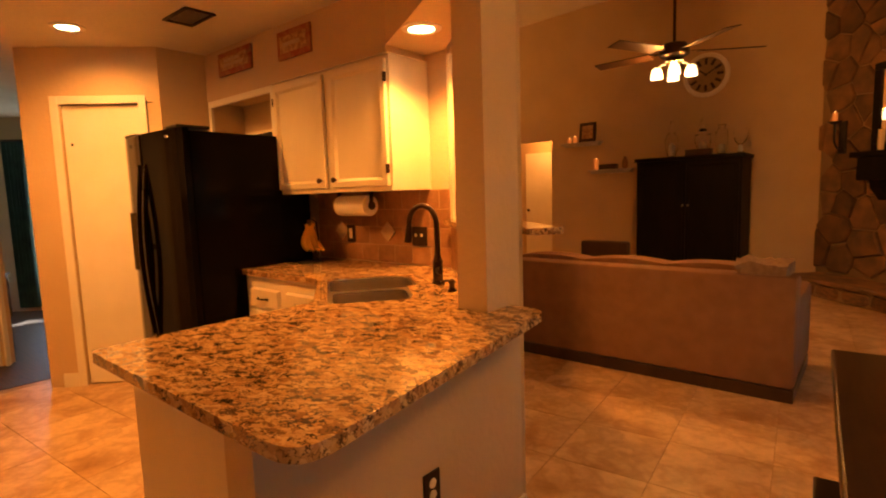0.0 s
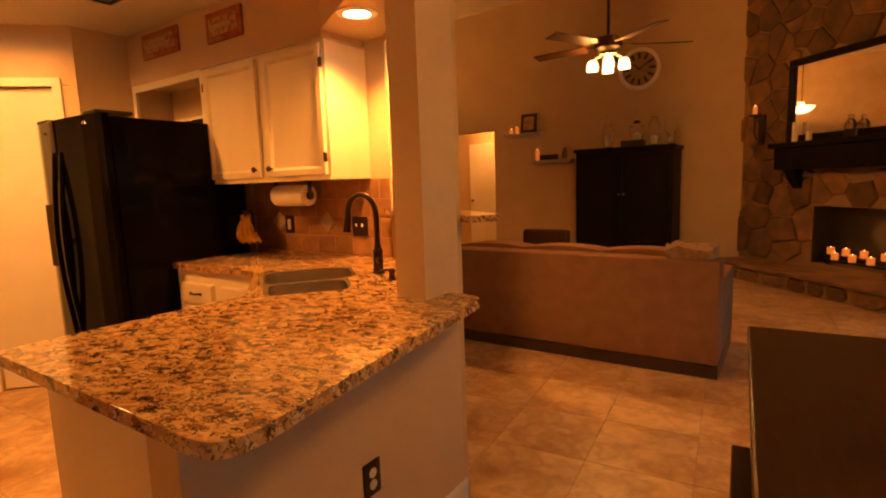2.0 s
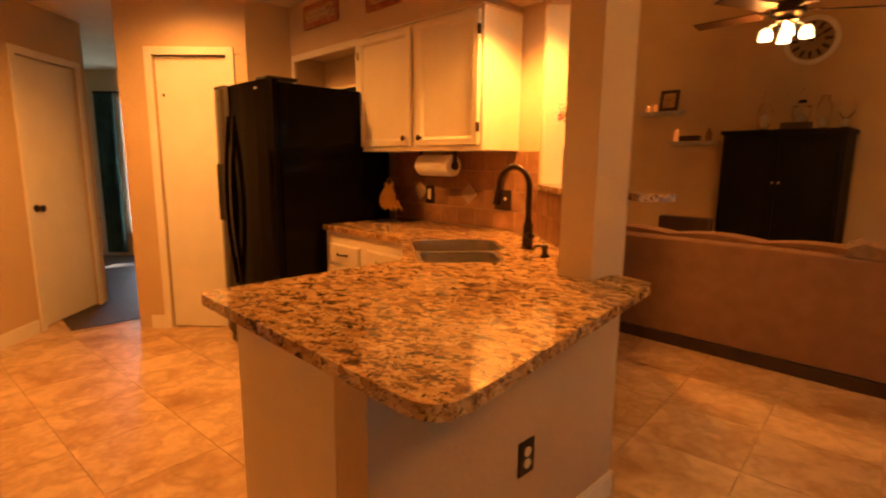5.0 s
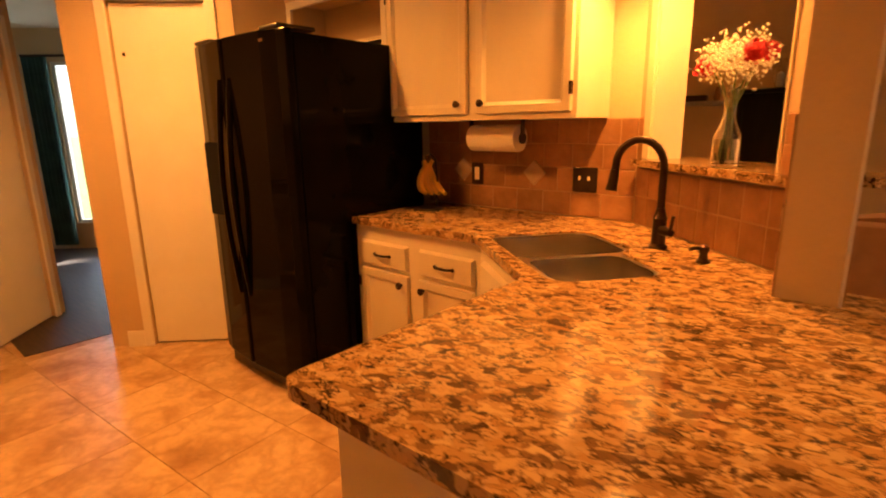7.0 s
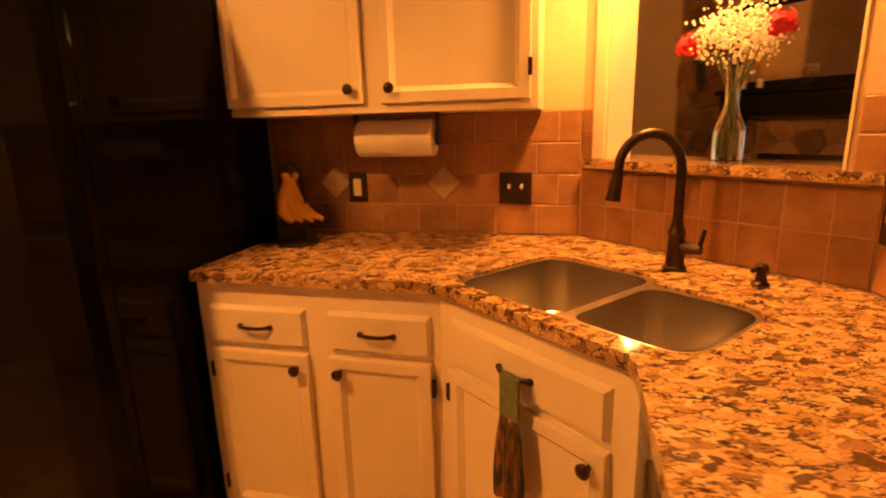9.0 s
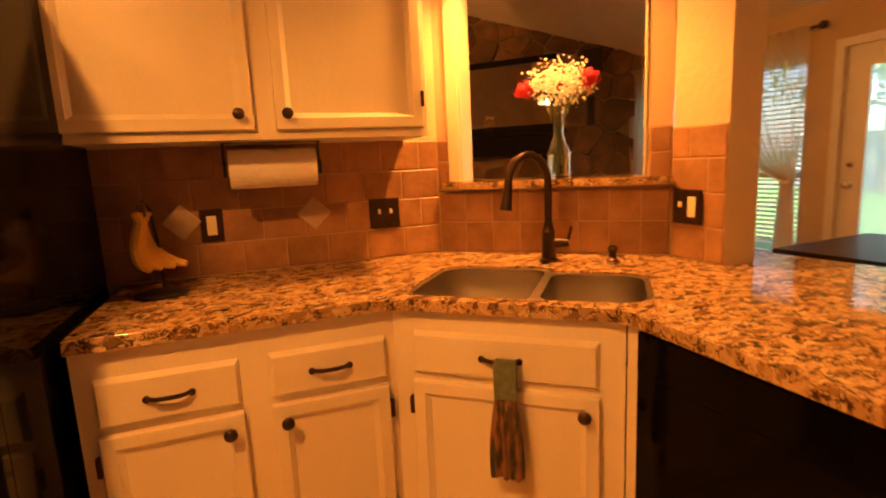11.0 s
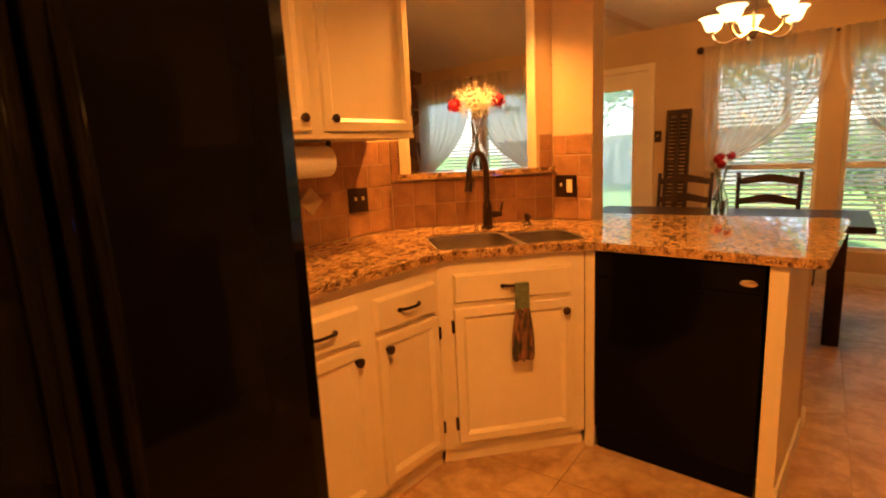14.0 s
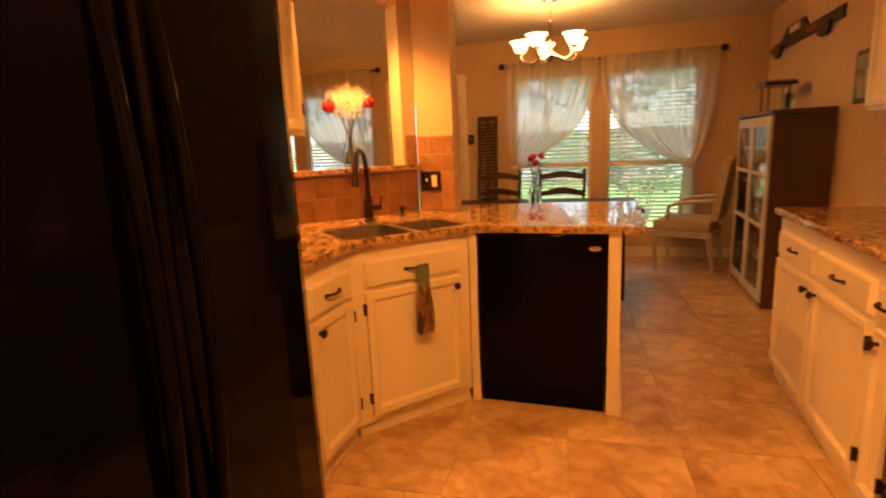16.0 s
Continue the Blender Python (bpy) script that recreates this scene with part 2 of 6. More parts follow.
def box(bm, x0, x1, y0, y1, z0, z1, bevel=0.0, m=None):
    r = bmesh.ops.create_cube(bm, size=1, matrix=Matrix.LocRotScale(((x0 + x1) / 2, (y0 + y1) / 2, (z0 + z1) / 2), None, (x1 - x0, y1 - y0, z1 - z0)))
    v = r["verts"]
    if bevel:
        e = list({e for q in v for e in q.link_edges})
        o = bmesh.ops.bevel(bm, geom=e, offset=bevel, segments=2, affect="EDGES", profile=0.5)
        v = list({q for f in o["faces"] for q in f.verts} | {q for q in v if q.is_valid})
    if m is not None:
        bmesh.ops.transform(bm, matrix=m, verts=v)
    return v


def boxes(*args, bevel=0.0):
    bm = bmesh.new()
    for a in args:
        box(bm, *a, bevel=bevel)
    return bm


def rod(bm, a, b, r, r2=None, seg=12):
    a, b = Vector(a), Vector(b)
    d = b - a
    m = Matrix.Translation((a + b) / 2) @ d.to_track_quat("Z", "Y").to_matrix().to_4x4()
    bmesh.ops.create_cone(bm, cap_ends=True, segments=seg, radius1=r, radius2=r if r2 is None else r2, depth=d.length, matrix=m)
    return bm


def lathe(bm, profile, seg=20, at=(0, 0, 0), m=None):
    """A surface of revolution round z from (radius, height) pairs."""
    rings = []
    for r, z in profile:
        rings.append([bm.verts.new((at[0] + r * math.cos(2 * math.pi * i / seg), at[1] + r * math.sin(2 * math.pi * i / seg), at[2] + z)) for i in range(seg)])
    for a, b in zip(rings, rings[1:]):
        for i in range(seg):
            bm.faces.new((a[i], a[(i + 1) % seg], b[(i + 1) % seg], b[i]))
    if profile[0][0] > 1e-5:
        bm.faces.new(rings[0][::-1])
    if profile[-1][0] > 1e-5:
        bm.faces.new(rings[-1])
    if m is not None:
        bmesh.ops.transform(bm, matrix=m, verts=[v for r in rings for v in r])
    return bm


def tube(bm, points, r, seg=10, taper=None):
    """A round tube along a line of points."""
    pts = [Vector(p) for p in points]
    rings, q, old = [], None, None
    for i, p in enumerate(pts):
        d = (pts[min(i + 1, len(pts) - 1)] - pts[max(i - 1, 0)]).normalized()
        q = d.to_track_quat("Z", "Y") if q is None else old.rotation_difference(d) @ q
        old = d
        k = r if taper is None else r + (taper - r) * i / (len(pts) - 1)
        rings.append([bm.verts.new(p + q @ Vector((k * math.cos(2 * math.pi * j / seg), k * math.sin(2 * math.pi * j / seg), 0))) for j in range(seg)])
    for a, b in zip(rings, rings[1:]):
        for j in range(seg):
            bm.faces.new((a[j], a[(j + 1) % seg], b[(j + 1) % seg], b[j]))
    bm.faces.new(rings[0][::-1])
    bm.faces.new(rings[-1])
    return bm


def prism(bm, outline, z0, z1):
    lo = [bm.verts.new((x, y, z0)) for x, y in outline]
    hi = [bm.verts.new((x, y, z1)) for x, y in outline]
    k = len(outline)
    bm.faces.new(lo[::-1])
    bm.faces.new(hi)
    for i in range(k):
        bm.faces.new((lo[i], lo[(i + 1) % k], hi[(i + 1) % k], hi[i]))
    bmesh.ops.recalc_face_normals(bm, faces=bm.faces)
    return bm


def part(name, bm, mat, parent=None, label="", m=None, smooth=False, kind=""):
    bmesh.ops.recalc_face_normals(bm, faces=bm.faces)
    me = bpy.data.meshes.new(name)
    bm.to_mesh(me)
    bm.free()
    me.materials.append(mat)
    if smooth:
        for p in me.polygons:
            p.use_smooth = True
        me.set_sharp_from_angle(angle=radians(40))
    ob = new(name, me)
    ob.parent = parent
    if m is not None:
        ob.matrix_basis = m
    return tagged(ob, label, kind=kind)


def thing(name, m, label, category, group=""):
    ob = new(name)
    ob.empty_display_size = 0.05
    ob.matrix_basis = m
    return tagged(ob, label, category, group)


def structure(name, bm, mat, label, m=None, category=""):
    ob = part(name, bm, mat, None, label, m)
    return tagged(ob, category=category or name.split("_")[0], kind="structure")


def frame_at(a, b):
    """Pose at a, with x along the line to b."""
    return pose(a[0], a[1], 0, 0, 0, math.degrees(math.atan2(b[1] - a[1], b[0] - a[0])))


# ---- plan ----
NORTH, SOUTH, EAST, WEST = 2.945, -0.18, 1.95, -6.2
FAR = 8.70
BS_L, BS_R = (-1.865, 2.945), (-1.20, 2.38)
KINK_L, KINK_R = (-2.25, 2.29), (-1.785, 1.912)
DIAG = frame_at(BS_L, BS_R)
DIAG_LEN = math.dist(BS_L, BS_R)
SINKFRONT = frame_at((-2.243, 2.318), (-1.762, 1.927))
SINK_LEN = math.dist((-2.243, 2.318), (-1.762, 1.927))
H = 2.44

# ---- structure ----
structure("floor", boxes((-9.3, EAST + 0.15, SOUTH - 0.15, 9.9, -0.15, -0.006)), GROUT, "brown grout bed under the floor tiles")
structure("ceiling_kitchen", boxes((-9, EAST, SOUTH, 2.95, H, H + 0.1), (-9, -6.1, 2.951, 5.0, H, H + 0.1)), CEIL, "off-white textured flat ceiling")
structure("wall_north", boxes((-3.98, BS_L[0], NORTH, NORTH + 0.12, 0, 4.7)), WALL, "tan painted kitchen wall with textured plaster")
structure("wall_diagonal", boxes((0, DIAG_LEN, 0, 0.13, 0, 1.17), (0, 0.10, 0, 0.13, 1.17, H), (DIAG_LEN - 0.085, DIAG_LEN, 0, 0.13, 1.17, H), (0.10, DIAG_LEN - 0.085, 0, 0.13, 2.13, H)), WALL,
          "tan diagonal wall with a pass-through opening over the sink", DIAG)
structure("pillar", boxes((-1.20, -1.07, 2.153, 2.376, 0.90, H)), WALL, "tan painted square wall end between kitchen and living room", category="pillar")
structure("knee_wall", boxes((-1.20, -1.07, 1.214, 2.376, 0, 0.90)), WALL, "tan half-height wall under the granite peninsula", category="wall")
structure("header", boxes((-1.86, EAST, 2.95, 3.07, H, 4.6)), WALL, "tan header wall above the opening to the living room", category="wall")
structure("soffit", prism(prism(bmesh.new(), [(-4.0, 2.633), (-2.02, 2.633), (-2.02, 2.94), (-4.0, 2.94)], 2.09, H - 0.003), [(-2.0195, 2.633), (-1.205, 2.15), (-1.205, 2.37), (-1.87, 2.94), (-2.0195, 2.94)], 2.13, H - 0.003), WALL, "tan boxed soffit above the upper cabinets")
# east wall with door and windows
WIN = [(0.43, 1.34), (1.505, 2.37)]
LWIN = [(4.17, 5.16), (5.33, 6.22)]
WZ0, WZ1 = 0.28, 2.04
DOOR = (2.985, 3.88)
cuts = sorted([(a, b, WZ0, WZ1) for a, b in WIN + LWIN] + [(DOOR[0], DOOR[1], 0, 2.05)])
bm, y = bmesh.new(), SOUTH
for a, b, z0, z1 in cuts:
    box(bm, EAST, EAST + 0.15, y, a, 0, 4.7)
    if z0 > 0:
        box(bm, EAST, EAST + 0.15, a, b, 0, z0)
    box(bm, EAST, EAST + 0.15, a, b, z1, 4.7)
    y = b
box(bm, EAST, EAST + 0.15, y, FAR + 1.5, 0, 4.7)
structure("wall_east", bm, WALL, "tan wall with a glazed door and tall windows")
structure("wall_south", boxes((-9, EAST + 0.15, SOUTH - 0.15, SOUTH, 0, H + 0.1)), WALL, "tan kitchen wall behind cabinets and hutch")
structure("wall_far", boxes((-4.27, EAST, FAR, FAR + 0.12, 0, 4.7), (-8.8, -5.14, FAR, FAR + 0.12, 0, 4.7), (-5.14, -4.27, FAR, FAR + 0.12, 2.17, 4.7)), WALL, "tan living room wall with a hall opening")
structure("wall_living_west", boxes((-6.1, -6.0, NORTH + 0.12, 5.2, 0, 4.7), (-8.7, -6.1, 5.1, 5.2, 0, 4.7), (-8.8, -8.7, 5.1, FAR, 0, 4.7)), WALL, "tan living room side wall")
structure("wall_living_south", boxes((-6.1, -3.98, NORTH, NORTH + 0.12, 0, 4.7)), WALL, "tan living room wall backing the kitchen")
structure("wall_hall", boxes((-6.4, -3.7, FAR + 1.0, FAR + 1.1, 0, 2.6), (-3.8, -3.7, FAR + 0.12, FAR + 1.0, 0, 2.6), (-6.4, -6.3, FAR + 0.12, FAR + 1.0, 0, 2.6), (-6.4, -3.7, FAR + 0.12, FAR + 1.1, 2.6, 2.7)), WALL, "tan hall wall beyond the living room")
# vaulted living room ceiling
bm = bmesh.new()
prof = [(EAST, 2.44), (-1.7, 4.25), (-8.8, 4.0)]
lo = [[bm.verts.new((x, y, z)) for x, z in prof] for y in (3.07, FAR)]
hi = [[bm.verts.new((x, y, z + 0.1)) for x, z in prof] for y in (3.07, FAR)]
for q in (lo, hi):
    for i in range(2):
        bm.faces.new((q[0][i], q[0][i + 1], q[1][i + 1], q[1][i]))
structure("ceiling_living", bm, CEIL, "off-white vaulted living room ceiling")
# pantry corner, hall and room beyond
PANTRY = frame_at((-4.575, 1.685), (-3.975, 2.285))
structure("wall_pantry", boxes((-0.0, 0.10, 0, 0.12, 0, H), (0.80, 0.85, 0, 0.12, 0, H), (0.10, 0.80, 0, 0.12, 2.06, H)), WALL, "tan diagonal wall round the pantry door", PANTRY)
structure("wall_pantry_side", boxes((-4.02, -3.978, 2.285, NORTH, 0, H)), WALL, "tan narrow wall between pantry and refrigerator")
HALL = frame_at((-4.62, 0.66), (-5.80, 1.70))
structure("wall_hall_door", boxes((0, 0.60, 0, 0.12, 0, H), (1.32, 1.43, 0, 0.12, 0, H), (0.60, 1.32, 0, 0.12, 2.05, H)), WALL, "tan wall with a white hall door", HALL)
structure("wall_west", boxes((-4.74, -4.62, SOUTH, 0.66, 0, H)), WALL, "tan kitchen end wall")
structure("wall_room_beyond", boxes((0, 1.45, 0, 0.1, 0, H), (2.05, 4.2, 0, 0.1, 0, H), (1.45, 2.05, 0, 0.1, 2.1, H), (1.45, 2.05, 0, 0.1, 0, 0.30)), WALL, "tan wall of the room beyond the hall", frame_at((-9.2, 1.35), (-6.2, 4.35)))
structure("wall_hall_side", boxes((0, 1.9, 0, 0.1, 0, H)), WALL, "tan hall side wall", frame_at((-4.575, 1.685), (-5.9, 3.0)))
structure("wall_room_end", boxes((-9.3, -9.2, SOUTH, 1.4, 0, H)), WALL, "tan end wall of the far room")
structure("floor_wood", boxes((-9, -4.9, 1.2, 6.0, -0.004, 0.004)), DARKFLOOR, "dark wood plank floor of the room beyond")

# ---- countertop and sink ----


def rounded(points, radii, seg=6):
    out = []
    k = len(points)
    for i, p in enumerate(points):
        p, a, b = Vector(p), Vector(points[i - 1]), Vector(points[(i + 1) % k])
        r = radii.get(i, 0)
        if not r:
            out.append(tuple(p))
            continue
        p0, p1 = p + (a - p).normalized() * r, p + (b - p).normalized() * r
        for j in range(seg + 1):
            t = j / seg
            out.append(tuple(p0 * (1 - t) ** 2 + p * 2 * t * (1 - t) + p1 * t * t))
    return out


def slab_with_holes(outer, holes, z0, z1):
    bm = bmesh.new()
    edges = []
    for loop in [outer, *holes]:
        v = [bm.verts.new((x, y, z1)) for x, y in loop]
        edges += [bm.edges.new((v[i], v[(i + 1) % len(v)])) for i in range(len(v))]
    bmesh.ops.triangle_fill(bm, edges=edges, use_beauty=True)
    r = bmesh.ops.extrude_face_region(bm, geom=list(bm.faces))
    bmesh.ops.translate(bm, verts=[q for q in r["geom"] if isinstance(q, bmesh.types.BMVert)], vec=(0, 0, z0 - z1))
    bmesh.ops.recalc_face_normals(bm, faces=bm.faces)
    return bm


def soft_edges(ob, width, segments=3, angle=40):
    b = ob.modifiers.new("bevel", "BEVEL")
    b.width, b.segments, b.limit_method, b.angle_limit = width, segments, "ANGLE", radians(angle)
    return ob


# sink frame: x along the diagonal front, y towards the wall
SINK = frame_at((-2.217, 2.337), (-1.682, 1.907))


def in_frame(m, pts):
    return [tuple((m @ Vector((x, y, 0)))[:2]) for x, y in pts]


B1 = rounded([(0.018, 0.0), (0.365, 0.0), (0.365, 0.41), (0.018, 0.41)], {0: 0.07, 1: 0.05, 2: 0.06, 3: 0.09}, 5)
B2 = rounded([(0.39, 0.02), (0.665, 0.02), (0.665, 0.35), (0.39, 0.35)], {0: 0.05, 1: 0.08, 2: 0.08, 3: 0.06}, 5)
HOLE = rounded([(0.006, -0.01), (0.68, 0.0), (0.68, 0.36), (0.385, 0.365), (0.36, 0.42), (0.006, 0.42)], {0: 0.08, 1: 0.09, 2: 0.09, 3: 0.02, 4: 0.03, 5: 0.10}, 5)
outer = rounded([(-3.02, 2.938), (-3.02, 2.29), KINK_L, KINK_R, (-1.787, 1.112), (-0.735, 1.112), (-0.905, 2.285), (-1.062, 2.30), (-1.062, 2.148), (-1.205, 2.148), (-1.205, 2.377), (-1.868, 2.938)],
                {2: 0.05, 3: 0.05, 4: 0.04, 5: 0.10, 6: 0.06})
top = part("countertop", slab_with_holes(outer, [in_frame(SINK, HOLE)], 0.882, 0.915), GRANITE)
tagged(top, "polished brown and tan speckled granite countertop with rounded edges", "countertop")
soft_edges(top, 0.0155, 4)


def sink():
    s = thing("sink", SINK @ Matrix.Translation((0, 0, 0.907)), "brushed stainless double-bowl undermount kitchen sink", "sink")
    for name, loop in (("bowl", B1), ("bowl", B2)):
        bm = bmesh.new()
        c = Vector((sum(p[0] for p in loop) / len(loop), sum(p[1] for p in loop) / len(loop)))
        rings = []
        for k, z in ((1.0, -0.002), (0.992, -0.02), (0.985, -0.10), (0.95, -0.165), (0.84, -0.185), (0.10, -0.192)):
            rings.append([bm.verts.new((c.x + (x - c.x) * k, c.y + (y - c.y) * k, z)) for x, y in loop])
        for a, b in zip(rings, rings[1:]):
            for i in range(len(loop)):
                bm.faces.new((a[i], a[(i + 1) % len(loop)], b[(i + 1) % len(loop)], b[i]))
        bm.faces.new(rings[-1])
        bowl = part(name, bm, STEEL, s, smooth=True)
        part("drain", lathe(bmesh.new(), [(0.04, 0.0), (0.042, 0.006), (0.03, 0.008), (0.0, 0.004)], at=(c.x, c.y, -0.192)), CHROME, bowl, "round steel drain", smooth=True)
    inner = [(0.343 + (x - 0.343) * 0.996, 0.205 + (y - 0.205) * 0.996) for x, y in HOLE]
    part("rim", slab_with_holes(inner, [B1, B2], -0.006, 0.0), RIM, s, "polished steel rim and divider")
    return s


sink()

# ---- cabinets ----


def raised_door(name, w, h, parent, at, mat=CAB, knob=None, hinges=None):
    """A raised-panel door in the x-z plane, front towards -y; at is its lower left corner."""
    x, y, z = at
    f = min(0.055, w * 0.2, h * 0.3)
    bm = bmesh.new()
    box(bm, 0, w, -0.02, 0, 0, h)
    face = min(bm.faces, key=lambda q: q.calc_center_median().y)
    for inset, push in ((0.004, -0.002), (f - 0.012, 0.0), (0.003, 0.003), (0.015, 0.008), (0.003, 0.002)):
        bmesh.ops.inset_individual(bm, faces=[face], thickness=inset)
        for q in face.verts:
            q.co.y += push
    d = part(name, bm, mat, parent, m=Matrix.Translation((x, y, z)))
    if knob:
        part("knob", lathe(bmesh.new(), [(0.007, 0), (0.007, 0.012), (0.016, 0.018), (0.017, 0.026), (0.010, 0.033), (0, 0.034)], 16, m=pose(knob[0], -0.02, knob[1], 90)), BRONZE, d, "dark bronze round knob", smooth=True)
    for hx, hz in hinges or ():
        part("hinge", boxes((hx - 0.006, hx + 0.006, -0.024, -0.004, hz - 0.025, hz + 0.025), bevel=0.002), BRONZE, d, "dark bronze hinge")
    return d


def drawer_front(w, h, parent, at, handle=True, name="drawer"):
    x, y, z = at
    bm = bmesh.new()
    v = box(bm, 0, w, -0.02, 0, 0, h)
    for q in v:
        if q.co.y < -0.01:
            q.co.x += 0.010 if q.co.x < w / 2 else -0.010
            q.co.z += 0.010 if q.co.z < h / 2 else -0.010
    d = part(name, bm, CAB, parent, m=Matrix.Translation((x, y, z)))
    if handle:
        bow = [(w / 2 + 0.05 * t, -0.02 - 0.022 * (1 - t ** 4), h / 2 + 0.002) for t in [i / 6 - 1 for i in range(13)]]
        bm = tube(bmesh.new(), bow, 0.006, 8)
        for sx in (-1, 1):
            rod(bm, (w / 2 + sx * 0.05, -0.018, h / 2), (w / 2 + sx * 0.05, -0.026, h / 2), 0.009)
        part("handle", bm, BRONZE, d, "dark bronze bow handle", smooth=True)
    return d


def base_cabinet(m, w, depth, doors, label, drawers=True, group="base cabinets", dz=0.685):
    """doors: (x0, x1, knob side, hinge side) in the cabinet's frame; front at y = 0."""
    c = thing("base_cabinet", m, label, "cabinet", group)
    part("body", boxes((0, w, 0.0, 0.02, 0.068, 0.880), (0, w, 0.021, depth, 0.068, 0.60)), CAB, c)
    part("toe_kick", boxes((0, w, 0.02, 0.038, 0.0, 0.0675)), CAB, c)
    for x0, x1, knob, hinge in doors:
        dw = x1 - x0
        drawer_front(dw, 0.122, c, (x0, 0, dz), handle=drawers)
        kx = 0.035 if knob == "l" else dw - 0.035
        hx = -0.006 if hinge == "l" else dw + 0.006
        raised_door("door", dw, dz - 0.122, c, (x0, 0, 0.102), knob=(kx, dz - 0.166), hinges=[(hx, 0.085), (hx, dz - 0.194)])
    return c


base_cabinet(pose(-3.02, 2.318, 0), 0.777, 0.6, [(0.04, 0.365, "r", "l"), (0.435, 0.75, "l", "r")], "cream painted two-door base cabinet with drawers and bronze hardware")
sinkcab = base_cabinet(SINKFRONT, SINK_LEN, 0.30, [(0.06, SINK_LEN - 0.06, "r", "l")], "cream painted diagonal sink base cabinet with one door", dz=0.70)


def filler():
    f = thing("filler_panel", pose(-1.762, 1.925, 0), "cream painted vertical filler panel beside the dishwasher", "panel")
    part("board", boxes((0, 0.02, -0.042, -0.002, 0.0, 0.880), bevel=0.002), CAB, f)


filler()


def end_panel():
    e = thing("end_panel", pose(-1.765, 1.214, 0), "cream painted end panel of the peninsula with base trim", "panel")
    part("panel", boxes((0, 0.562, 0, 0.055, 0, 0.880), bevel=0.002), CAB, e)
    part("base_trim", boxes((-0.012, 0.60, -0.012, -0.001, 0, 0.09), bevel=0.003), TRIM, e)


end_panel()


def dishwasher():
    d = thing("dishwasher", pose(-1.752, 1.878, 0, 0, 0, -90), "black built-in dishwasher under the granite peninsula", "dishwasher")
    part("door", boxes((0.004, 0.598, -0.022, 0.0, 0.115, 0.7735), bevel=0.002), BLACK, d)
    cp = part("control_panel", boxes((0.004, 0.598, -0.0225, 0.0, 0.775, 0.872), bevel=0.002), BLACK, d)
    part("badge", lathe(bmesh.new(), [(0.022, 0), (0.022, 0.003), (0, 0.004)], 20, m=pose(0.552, -0.023, 0.812, 90) @ Matrix.Diagonal((1.25, 0.55, 1, 1))), CHROME, cp, "small oval chrome badge")
    part("kick_plate", boxes((0.004, 0.598, 0.01, 0.03, 0.004, 0.11)), BLACK, d)
    part("tub", boxes((0.01, 0.59, 0.031, 0.54, 0.02, 0.86)), BLACKP, d)


dishwasher()


def upper_cabinet():
    c = thing("upper_cabinet", pose(-3.085, 2.633, 1.37), "cream painted two-door wall cabinet with bronze knobs", "cabinet")
    part("body", boxes((0, 1.08, 0.0, 0.31, 0, 0.716), bevel=0.002), CAB, c)
    part("bottom_rail", boxes((0, 1.08, -0.006, -0.0005, -0.0, 0.02)), CAB, c)
    raised_door("door", 0.505, 0.665, c, (0.025, -0.001, 0.028), knob=(0.465, 0.045), hinges=[(-0.006, 0.09), (-0.006, 0.57)])
    raised_door("door", 0.468, 0.665, c, (0.592, -0.001, 0.028), knob=(0.035, 0.045), hinges=[(0.466, 0.09), (0.466, 0.57)])
    part("crown", boxes((-0.0, 1.09, -0.02, 0.30, 0.7165, 0.7195)), CAB, c)


upper_cabinet()


def fridge_niche():
    c = thing("refrigerator_surround", pose(-3.97, 2.633, 0), "cream framed open cabinet above the refrigerator", "cabinet")
    part("frame", boxes((0.0, 0.882, 0, 0.02, 2.045, 2.089), (0.0, 0.04, 0, 0.02, 1.80, 2.045), (0.845, 0.882, 0, 0.02, 1.37, 2.045)), TRIM, c)
    part("shelf", boxes((0, 0.88, 0.021, 0.31, 1.795, 1.815)), CAB, c)
    part("back", boxes((0, 0.88, 0.29, 0.308, 1.815, 2.089)), WALL, c)


fridge_niche()


